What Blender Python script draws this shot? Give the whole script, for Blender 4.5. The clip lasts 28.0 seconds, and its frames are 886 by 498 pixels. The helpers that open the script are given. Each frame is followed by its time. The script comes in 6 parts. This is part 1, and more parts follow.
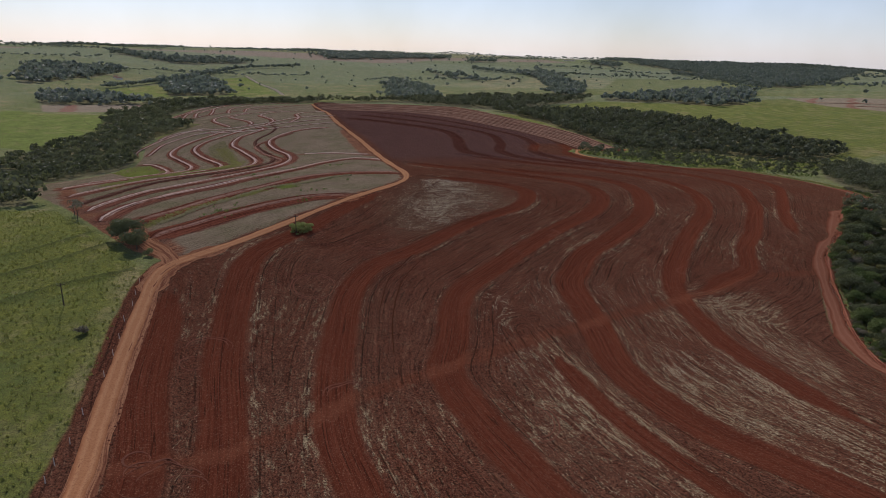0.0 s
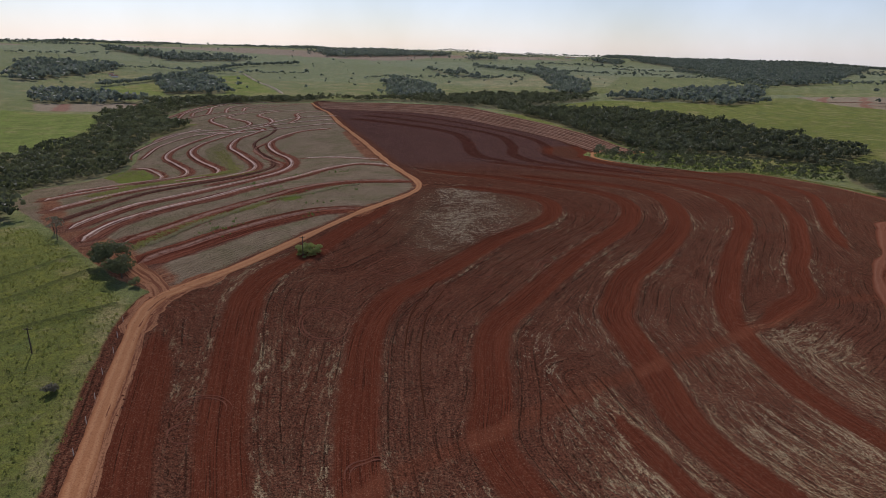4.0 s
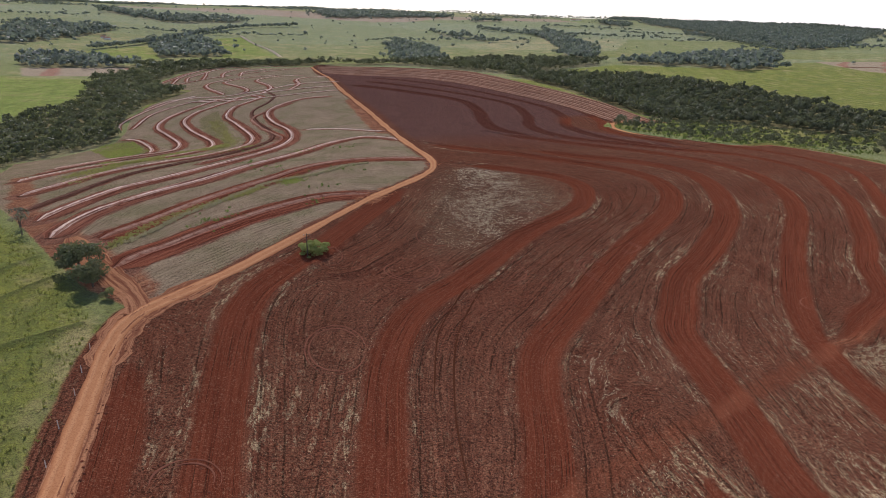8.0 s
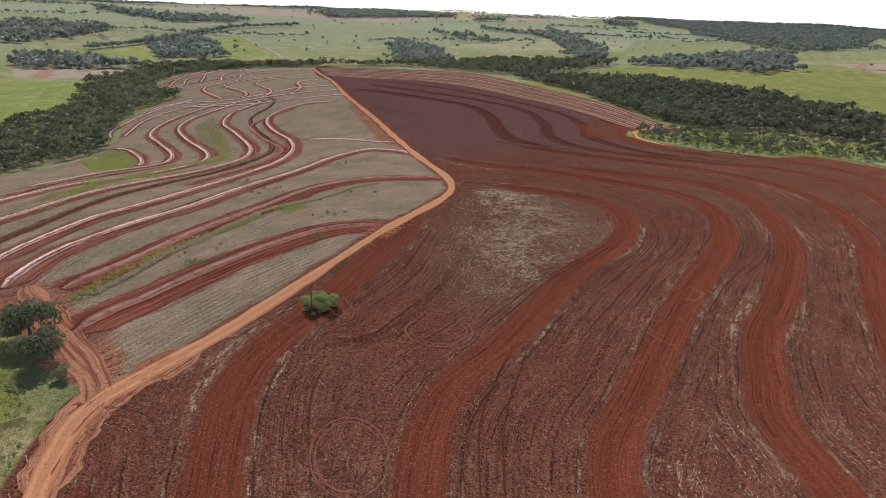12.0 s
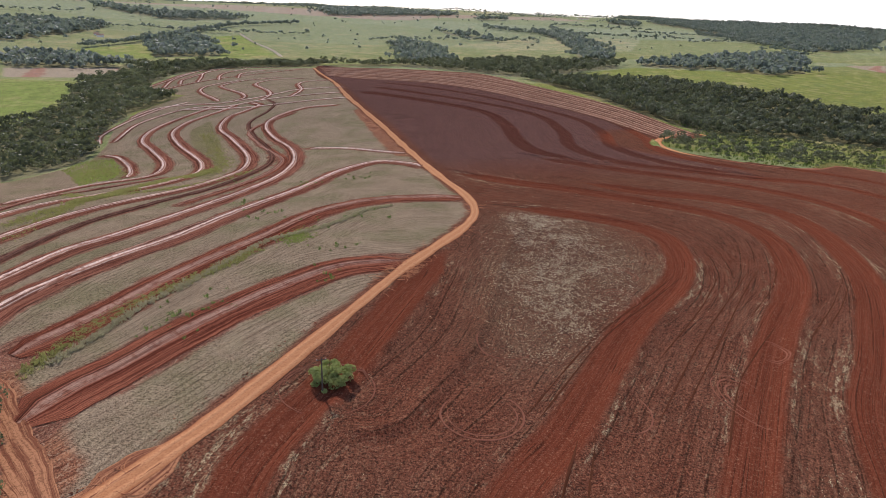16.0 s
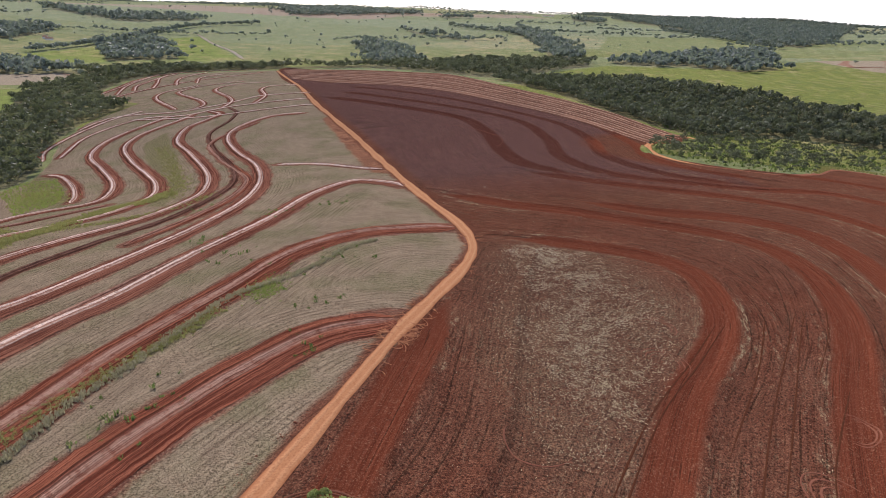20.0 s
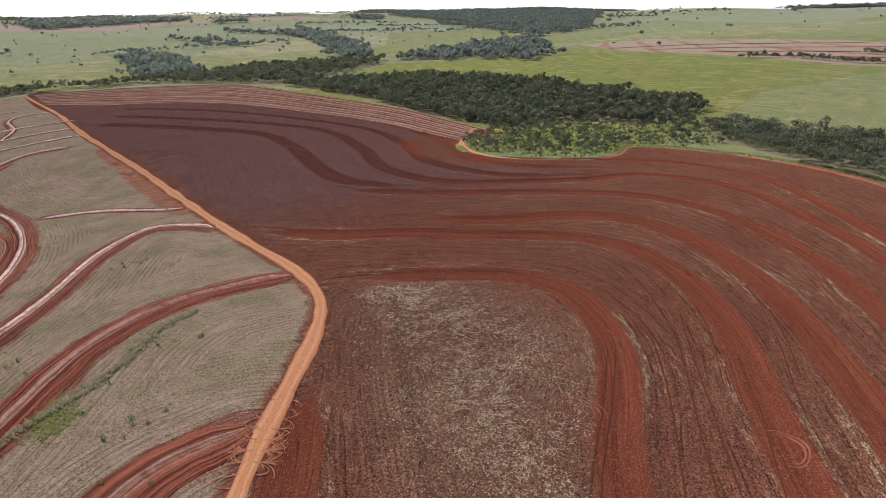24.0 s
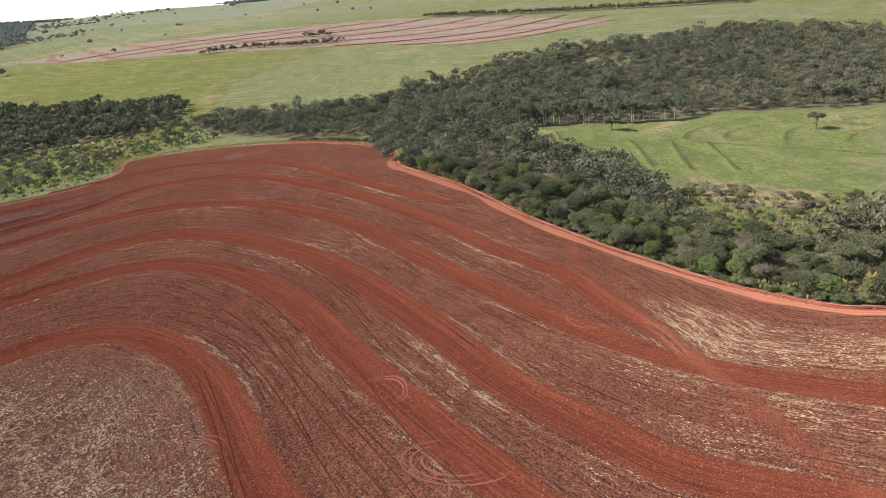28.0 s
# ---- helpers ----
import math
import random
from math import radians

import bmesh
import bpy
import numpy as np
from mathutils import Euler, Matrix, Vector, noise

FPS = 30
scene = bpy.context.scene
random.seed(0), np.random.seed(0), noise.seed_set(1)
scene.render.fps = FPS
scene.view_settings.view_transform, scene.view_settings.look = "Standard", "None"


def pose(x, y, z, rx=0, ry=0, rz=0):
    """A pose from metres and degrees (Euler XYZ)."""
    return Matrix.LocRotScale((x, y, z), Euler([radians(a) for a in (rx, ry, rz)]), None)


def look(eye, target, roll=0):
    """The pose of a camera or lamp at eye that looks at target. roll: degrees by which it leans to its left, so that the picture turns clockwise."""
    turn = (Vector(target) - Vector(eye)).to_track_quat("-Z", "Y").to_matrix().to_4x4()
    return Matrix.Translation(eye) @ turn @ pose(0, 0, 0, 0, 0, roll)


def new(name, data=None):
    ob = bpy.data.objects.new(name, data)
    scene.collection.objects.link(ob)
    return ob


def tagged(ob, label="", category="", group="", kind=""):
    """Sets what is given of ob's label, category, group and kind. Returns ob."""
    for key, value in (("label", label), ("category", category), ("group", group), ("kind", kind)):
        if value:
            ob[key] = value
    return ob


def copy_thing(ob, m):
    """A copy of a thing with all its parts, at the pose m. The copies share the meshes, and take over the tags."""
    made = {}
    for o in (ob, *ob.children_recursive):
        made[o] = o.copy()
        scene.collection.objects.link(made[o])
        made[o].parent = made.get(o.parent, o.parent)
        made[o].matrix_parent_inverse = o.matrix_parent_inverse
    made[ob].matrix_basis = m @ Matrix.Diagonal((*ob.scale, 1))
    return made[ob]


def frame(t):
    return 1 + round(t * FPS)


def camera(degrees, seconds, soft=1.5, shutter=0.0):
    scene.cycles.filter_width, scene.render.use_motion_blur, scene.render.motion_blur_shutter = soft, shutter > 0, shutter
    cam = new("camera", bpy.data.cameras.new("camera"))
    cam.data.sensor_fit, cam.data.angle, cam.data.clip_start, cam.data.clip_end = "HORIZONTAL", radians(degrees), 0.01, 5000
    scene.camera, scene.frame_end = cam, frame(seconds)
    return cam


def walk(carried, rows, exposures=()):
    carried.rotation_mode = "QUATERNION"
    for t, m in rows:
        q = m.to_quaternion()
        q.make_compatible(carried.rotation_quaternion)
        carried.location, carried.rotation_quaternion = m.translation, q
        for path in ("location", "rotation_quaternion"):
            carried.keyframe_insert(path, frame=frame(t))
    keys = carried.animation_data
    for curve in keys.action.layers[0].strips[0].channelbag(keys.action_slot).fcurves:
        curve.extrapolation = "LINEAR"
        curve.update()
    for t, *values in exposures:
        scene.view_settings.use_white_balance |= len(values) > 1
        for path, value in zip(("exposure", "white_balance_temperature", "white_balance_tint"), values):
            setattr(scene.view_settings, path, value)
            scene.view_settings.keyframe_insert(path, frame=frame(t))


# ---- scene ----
cam = camera(68.57, 28.0, 0.8)
PATH = [
    (0, (0.00, 0.00, 68.00), (0.00, 47.75, 53.19), 1.47),
    (0.5, (-1.03, 3.60, 68.03), (-1.03, 51.36, 53.22), 1.43),
    (1, (-2.12, 7.15, 68.00), (-2.04, 54.90, 53.16), 1.51),
    (1.5, (-3.19, 10.63, 67.86), (-3.08, 58.36, 52.99), 1.46),
    (2, (-4.26, 14.00, 67.82), (-4.12, 61.72, 52.92), 1.50),
    (2.5, (-5.46, 17.25, 67.99), (-5.31, 64.97, 53.06), 1.54),
    (3, (-6.66, 20.44, 68.20), (-6.52, 68.16, 53.26), 1.50),
    (3.5, (-7.82, 23.83, 68.39), (-7.67, 71.53, 53.41), 1.51),
    (5.5, (-11.78, 38.66, 68.24), (-11.66, 86.35, 53.22), 1.56),
    (6, (-12.74, 42.61, 68.15), (-12.63, 90.29, 53.10), 1.55),
    (6.5, (-13.71, 46.55, 68.08), (-13.58, 94.22, 53.01), 1.56),
    (7, (-14.60, 50.50, 68.06), (-14.41, 97.34, 50.56), 1.57),
    (7.5, (-15.52, 54.48, 68.03), (-15.32, 101.31, 50.50), 1.60),
    (8, (-16.48, 58.54, 68.14), (-16.29, 105.37, 50.60), 1.64),
    (8.5, (-17.41, 62.67, 68.27), (-17.25, 109.48, 50.71), 1.65),
    (9, (-18.27, 66.85, 68.46), (-18.10, 113.67, 50.91), 1.65),
    (9.5, (-19.16, 71.14, 68.65), (-18.96, 117.96, 51.11), 1.62),
    (10, (-20.20, 75.40, 68.66), (-19.97, 122.21, 51.09), 1.63),
    (10.5, (-21.21, 79.66, 68.52), (-21.01, 126.47, 50.95), 1.67),
    (11, (-22.22, 83.81, 68.47), (-22.04, 130.62, 50.90), 1.69),
    (11.5, (-23.16, 87.92, 68.54), (-23.01, 134.73, 50.97), 1.74),
    (12, (-24.05, 92.02, 68.70), (-23.91, 138.83, 51.12), 1.74),
    (12.5, (-24.82, 96.09, 68.90), (-24.69, 142.89, 51.30), 1.82),
    (14.5, (-28.96, 111.52, 68.93), (-28.79, 158.29, 51.25), 1.97),
    (15, (-30.12, 115.45, 68.79), (-29.95, 162.22, 51.12), 1.98),
    (15.5, (-31.31, 119.41, 68.72), (-31.10, 166.17, 51.03), 1.96),
    (16, (-32.42, 123.35, 68.88), (-32.18, 170.12, 51.18), 2.01),
    (16.5, (-33.40, 127.22, 69.10), (-33.16, 173.97, 51.36), 2.01),
    (17, (-34.37, 131.23, 69.24), (-34.11, 177.97, 51.48), 1.98),
    (17.5, (-35.34, 135.38, 69.34), (-35.08, 182.12, 51.58), 1.98),
    (18, (-36.19, 139.57, 69.50), (-35.95, 186.30, 51.71), 1.96),
    (18.5, (-37.13, 143.79, 69.65), (-36.88, 190.52, 51.87), 1.94),
    (19, (-38.11, 147.96, 69.79), (-37.85, 194.69, 52.00), 1.97),
    (19.5, (-38.98, 152.10, 69.85), (-38.72, 198.82, 52.03), 1.99),
    (20, (-39.91, 156.20, 69.88), (-37.29, 202.86, 52.11), 1.53),
    (20.5, (-41.03, 160.31, 69.91), (-36.86, 206.88, 52.18), 1.21),
    (21, (-41.68, 164.53, 69.91), (-36.61, 211.02, 52.22), 0.97),
    (21.5, (-42.39, 168.55, 69.84), (-35.10, 214.75, 52.16), 0.53),
    (23.5, (-44.17, 183.71, 70.79), (-30.11, 228.28, 53.01), -0.72),
    (24, (-44.31, 187.24, 71.00), (-27.74, 230.93, 53.21), -1.16),
    (24.5, (-44.14, 190.13, 70.92), (-23.37, 231.93, 52.97), -1.91),
    (25, (-44.05, 192.03, 70.71), (-19.00, 231.32, 52.57), -2.64),
    (25.5, (-43.95, 192.65, 70.34), (-14.66, 228.77, 51.98), -3.48),
    (26, (-43.85, 193.06, 70.04), (-11.07, 225.92, 51.44), -4.16),
    (26.5, (-43.83, 193.29, 69.94), (-8.39, 223.09, 51.07), -4.49),
    (27, (-43.83, 193.50, 69.95), (-6.00, 220.01, 50.80), -4.83),
    (27.5, (-43.91, 193.88, 69.96), (-3.99, 216.88, 50.52), -5.12),
    (28, (-43.92, 194.12, 69.86), (-2.85, 214.87, 50.30), -5.16),
]
EXPOSURES = [(0.0, 0.07, 6300, 19), (3.0, 0.08, 6300, 19), (6.2, 0.14, 6300, 19), (7.0, 0.12, 6400, 19), (8.0, 0.78, 6400, 19), (9.0, 1.02, 6400, 20), (12.0, 1.06, 6400, 19),
             (18.0, 1.03, 6400, 19), (24.0, 1.06, 6450, 21), (26.5, 1.28, 6500, 22), (28.0, 1.30, 6500, 22)]
walk(cam, [(t, look(eye, target, roll)) for t, eye, target, roll in PATH], EXPOSURES)

# ---- sky and sun ----
SUN_AZ, SUN_EL = radians(-22.0), radians(40.0)      # from +y towards +x; the sun stands ahead
world = bpy.data.worlds.new("sky")
scene.world = world
world.use_nodes = True
wn = world.node_tree
sky = wn.nodes.new("ShaderNodeTexSky")
sky.sky_type, sky.sun_disc = "NISHITA", False
sky.sun_elevation, sky.sun_rotation = SUN_EL, SUN_AZ
sky.air_density, sky.dust_density, sky.ozone_density = 1.0, 0.15, 2.0
wn.links.new(sky.outputs[0], wn.nodes["Background"].inputs[0])
wn.nodes["Background"].inputs[1].default_value = 0.05
# a thin white veil of cloud that thickens towards the horizon all round
place = wn.nodes.new("ShaderNodeTexCoord")
split = wn.nodes.new("ShaderNodeSeparateXYZ")
wn.links.new(place.outputs["Generated"], split.inputs[0])
low = wn.nodes.new("ShaderNodeMapRange")
low.interpolation_type = "SMOOTHERSTEP"
for socket, value in zip(low.inputs[1:], (0.0, 1.0, 0.66, 0.38)):
    socket.default_value = value
wn.links.new(split.outputs[2], low.inputs[0])
puff = wn.nodes.new("ShaderNodeTexNoise")
puff.inputs["Scale"].default_value, puff.inputs["Detail"].default_value = 3.0, 5.0
wn.links.new(place.outputs["Generated"], puff.inputs["Vector"])
thick = wn.nodes.new("ShaderNodeMath")
thick.operation = "MULTIPLY"
wn.links.new(low.outputs[0], thick.inputs[0])
wn.links.new(puff.outputs["Fac"], thick.inputs[1])
veil = wn.nodes.new("ShaderNodeBackground")
veil.inputs[0].default_value = (0.66, 0.77, 1.0, 1)
wn.links.new(thick.outputs[0], veil.inputs[1])
both = wn.nodes.new("ShaderNodeAddShader")
wn.links.new(wn.nodes["Background"].outputs[0], both.inputs[0])
wn.links.new(veil.outputs[0], both.inputs[1])
wn.links.new(both.outputs[0], wn.nodes["World Output"].inputs["Surface"])
sun = new("sun", bpy.data.lights.new("sun", "SUN"))
sun.data.energy, sun.data.angle, sun.data.color = 5.0, radians(0.6), (1.0, 0.94, 0.85)
to_sun = Vector((math.sin(SUN_AZ) * math.cos(SUN_EL), math.cos(SUN_AZ) * math.cos(SUN_EL), math.sin(SUN_EL)))
sun.matrix_world = look((0, 0, 300), Vector((0, 0, 300)) - to_sun)

# ---- the lie of the land: low hills on a grid ----
NEAR_HILLS = [
    2.29, 4.82, 8.08, 9.47, 1.13, -6.04,
    -1.50, 2.14, 1.49, -2.02, -5.51, -11.02,
    -0.47, 11.28, 14.84, -2.53, 6.07, -4.66,
    -9.66, -15.48, 1.46, 0.31, 6.81, -6.47,
    -11.06, 1.75, 17.00, 4.64, -13.66, -13.82,
    -3.59, 6.30, 9.62, -4.44, -10.63, 10.99,
]
FAR_HILLS = [
    0.53, 3.05, 8.70, -6.77, 6.59, 5.96,
    6.23, 18.18, 2.83, 0.19, 10.58, 12.80,
    15.88, 11.19, -35.11, 1.10, 15.30, 21.33,
    14.26, 4.19, -7.29, -6.35, -10.93, 18.93,
    13.17, 16.01, 12.83, 1.03, 1.34, 17.97,
    7.67, 9.91, 7.75, 11.56, 17.97, 12.61,
]
NX, NY = (-380, -200, -60, 80, 220, 400), (-150, 100, 300, 480, 650, 850)
FX, FY = (-2600, -1500, -600, 300, 1200, 2400), (-300, 500, 1200, 1900, 2800, 3800)


def land(x, y):
    """Height of the ground."""
    x, y = np.asarray(x, float), np.asarray(y, float)
    z = np.full(x.shape, -15.0)
    for xs, ys, heights, near in ((NX, NY, NEAR_HILLS, True), (FX, FY, FAR_HILLS, False)):
        for j, cy in enumerate(ys):
            r = (150.0 if cy < 500 else 180.0) if near else (650.0 if cy < 2000 else 900.0)
            gy = np.exp(-((y - cy) ** 2) / (2 * r * r))
            for i, cx in enumerate(xs):
                z += heights[6 * j + i] * gy * np.exp(-((x - cx) ** 2) / (2 * r * r))
    z -= 5.0 * np.exp(-((x - 152) ** 2 + (y - 200) ** 2) / (2 * 42.0**2))      # the slope drops to the eastern stream
    far = np.clip((np.hypot(x, y - 100) - 2200) / 2400, 0, 1)
    far = far * far * (3 - 2 * far)
    roll = np.sin(x / 330 + 1.3) * np.sin(y / 195 + 0.4 + 0.5 * np.sin(x / 700)) + 0.5 * np.sin(x / 170 - y / 240) + 0.25 * np.sin(x / 93 + y / 71)
    return z + far * (8 + 8.5 * roll - 0.012 * np.clip(x, 0, 3000))


def land1(x, y):
    return float(land(np.array([x]), np.array([y]))[0])


# ---- plan: lines and outlines in metres ----
def curve(points, step=3.0):
    """A smooth line through points, cut into even steps."""
    p = np.array(points, float)
    q = np.vstack([2 * p[0] - p[1], p, 2 * p[-1] - p[-2]])
    out = []
    for a, b, c, d in zip(q[:-3], q[1:-2], q[2:-1], q[3:]):
        t = np.linspace(0, 1, 17)[:-1, None]
        out.append(0.5 * (2 * b + (c - a) * t + (2 * a - 5 * b + 4 * c - d) * t**2 + (3 * b - a - 3 * c + d) * t**3))
    out = np.vstack(out + [p[-1:]])
    run = np.r_[0, np.cumsum(np.hypot(*np.diff(out, axis=0).T))]
    s = np.linspace(0, run[-1], max(3, int(run[-1] / step) + 1))
    return np.stack([np.interp(s, run, out[:, 0]), np.interp(s, run, out[:, 1])], 1)


ROAD = curve([(-12, -90), (-28, -30), (-40, 15), (-50, 55), (-57.1, 85.5), (-61.7, 100.4), (-68.2, 121.7), (-76.5, 151.1), (-82.6, 175), (-82.5, 187), (-77, 198), (-69, 213),
              (-59.7, 235), (-50, 260), (-42, 281), (-34, 299), (-26.5, 316), (-21.6, 332), (-20.8, 347), (-24, 366), (-31.5, 392), (-40.4, 427),
              (-53, 482), (-73, 561), (-97, 638), (-128, 742), (-199, 1043), (-250, 1232)])
BANDS = [  # centre line and half width of the bare red strips in the ploughed field
    (3.6, [(-17.2, 349), (-3.5, 347), (12, 343), (30.5, 336.5), (40, 326), (41, 313), (37.5, 298), (32, 286), (23.2, 272.8), (12, 257), (-8.7, 218.5),
           (-21.5, 198), (-26.3, 174.5), (-25.1, 146.6), (-22.6, 123.3), (-18.6, 105.6), (-12.4, 90.4), (-5, 70), (6, 40), (18, 5)]),
    (3.8, [(-33, 414), (-14, 398), (0.9, 388.4), (17.4, 383), (41.5, 372), (65, 363), (78, 350), (80.5, 331.5), (76.5, 312.4), (70, 296), (60.9, 280),
           (52, 267), (36, 240), (16.2, 203), (5.6, 181.7), (2.9, 152), (1.5, 134.7), (6.3, 121), (11.5, 110), (18.6, 97), (28, 80), (42, 55), (56, 20)]),
    (4.2, [(20, 404), (49.6, 388), (80.3, 385), (101, 373), (105.5, 352), (103, 331), (98, 310), (90.5, 292), (81, 274.5), (68, 253), (54, 232), (46, 212),
           (41.5, 199), (42.4, 183), (43.5, 164), (44, 147), (49, 133.4), (57, 121), (69.6, 110), (85, 96), (105, 70), (120, 45)]),
    (3.4, [(10, 463), (28.5, 446), (59, 431), (102, 419), (127, 406), (140, 384), (141, 359), (136, 333), (126, 308), (113.5, 284.5), (103, 265),
           (91.5, 241), (82.5, 220), (78.5, 204), (77.5, 188), (80, 167), (86.3, 151.5), (92, 140), (105, 124)]),
    (3.2, [(55, 452), (117, 442), (160, 448), (181, 428), (184, 399), (173.5, 364), (164, 335), (150.5, 306), (140.5, 285), (127, 262), (119, 240), (101.6, 222.4), (91, 211), (80, 204)]),
    (2.6, [(150, 500), (198, 494), (220, 469), (220, 426), (196, 370), (177, 330), (167, 302), (162, 281)]),
    (3.6, [(-110, 840), (-54, 793), (14, 732), (70, 660), (78.5, 580), (70, 510), (90, 462), (130, 452)]),
    (4.2, [(-120, 740), (-55, 681), (-4, 632), (9.5, 576), (12, 507), (20, 470), (45, 446)]),
    (3.6, [(-110, 780), (-55, 726), (34, 650), (47, 566), (42, 500), (55, 460), (90, 440)]),
    (3.6, [(-150, 990), (-54, 913), (60, 784), (106, 700), (108, 580), (98, 520), (112, 485), (150, 470)]),
    (4.0, [(-29, 303), (-34, 286), (-41, 262), (-46.5, 243), (-51, 228), (-57, 213), (-60.5, 200), (-60, 185), (-54, 154.5), (-48, 129), (-41, 108), (-35, 88), (-28, 65), (-18, 30), (-6, -10)]),
    (4.0, [(-78, 176), (-70, 150), (-61, 120), (-51, 95), (-44, 70), (-36, 40), (-24, -10)]),
    (2.2, [(26, 161), (31, 141), (37, 124.5), (44, 111.5), (53, 98.5), (66, 78)]),
    (-9, [(-45, 222), (-34, 245), (-28, 270), (-22, 300), (-12, 335)]),
]
TRACK = curve([(-56, 92), (-44, 96), (-33.4, 102), (-20.4, 117), (-9.7, 127.7), (0.7, 136), (9.8, 144), (22, 154.5), (43.4, 171), (74, 195), (103, 216.8), (124, 235), (147, 245)])
EDGE_TRACK = curve([(114, 122), (122, 140), (126, 158), (124, 168), (125, 177), (129.5, 193), (138, 213), (145, 231), (150, 243), (161, 266), (181, 293), (200, 323), (215, 347),
                    (236, 359), (252, 372), (267, 393), (276, 420), (283, 452), (283, 480)], 2.5)
NOTCH_TRACK = curve([(283, 480), (281, 510), (268, 544), (240, 560), (200, 520), (164, 499), (138, 501), (122, 505), (112, 517)], 3)
NOTCH_LOOP = curve([(124, 504), (113, 515), (108.5, 530), (109, 545), (114, 566), (121, 583), (139, 619), (158, 655), (173, 682), (186, 684), (194, 668)], 2.5)
RIM_OUTER = curve([(-244, 1250), (-191, 1246), (-117, 1234), (-45, 1198), (22, 1147), (83, 982), (131, 879), (161, 805), (171, 748), (178, 698), (181, 668)], 4)
RIM_INNER = curve([(-205, 1075), (-160, 985), (-119, 905), (-55, 878), (3, 831), (51, 763), (86, 723), (108, 676), (116, 630), (121, 600), (124, 592)], 4)
RIM_ZONE = [tuple(p) for p in RIM_OUTER[::12]] + [tuple(p) for p in RIM_INNER[::-12]]
FIELD = [(-46, 15), (-57, 55), (-67.5, 101), (-82.5, 152), (-88, 186), (-80, 196), (-69, 213), (-50, 260), (-34, 299), (-21.6, 332), (-24, 366), (-40.4, 427), (-73, 561),
         (-128, 742), (-250, 1240), (-191, 1252), (-117, 1240), (-45, 1204), (24, 1152), (86, 985), (134, 880), (164, 805), (174, 748), (182, 698), (185, 668), (150, 616), (122, 588), (104, 552), (106, 528),
         (130, 512), (164, 503), (200, 518), (240, 562), (270, 546), (283, 505), (284, 455), (276, 422), (266, 394), (250, 371), (236, 357), (212, 347), (196, 311), (181, 293), (158, 263),
         (144, 234), (130, 203), (123, 185), (121, 170), (124, 154), (114, 122), (160, 40), (60, -60), (-14, -90), (-34, -30)]
TERRACED = [(-86, 190), (-98, 197), (-118, 216), (-152, 252), (-196, 300), (-245, 385), (-286, 458), (-274, 482), (-259, 531), (-275, 586), (-299, 647), (-309, 713), (-301, 805), (-383, 890),
            (-411, 1067), (-373, 1178), (-250, 1236), (-128, 742), (-73, 561), (-40.4, 427), (-24, 366), (-21.6, 332), (-34, 299), (-50, 260), (-69, 213)]
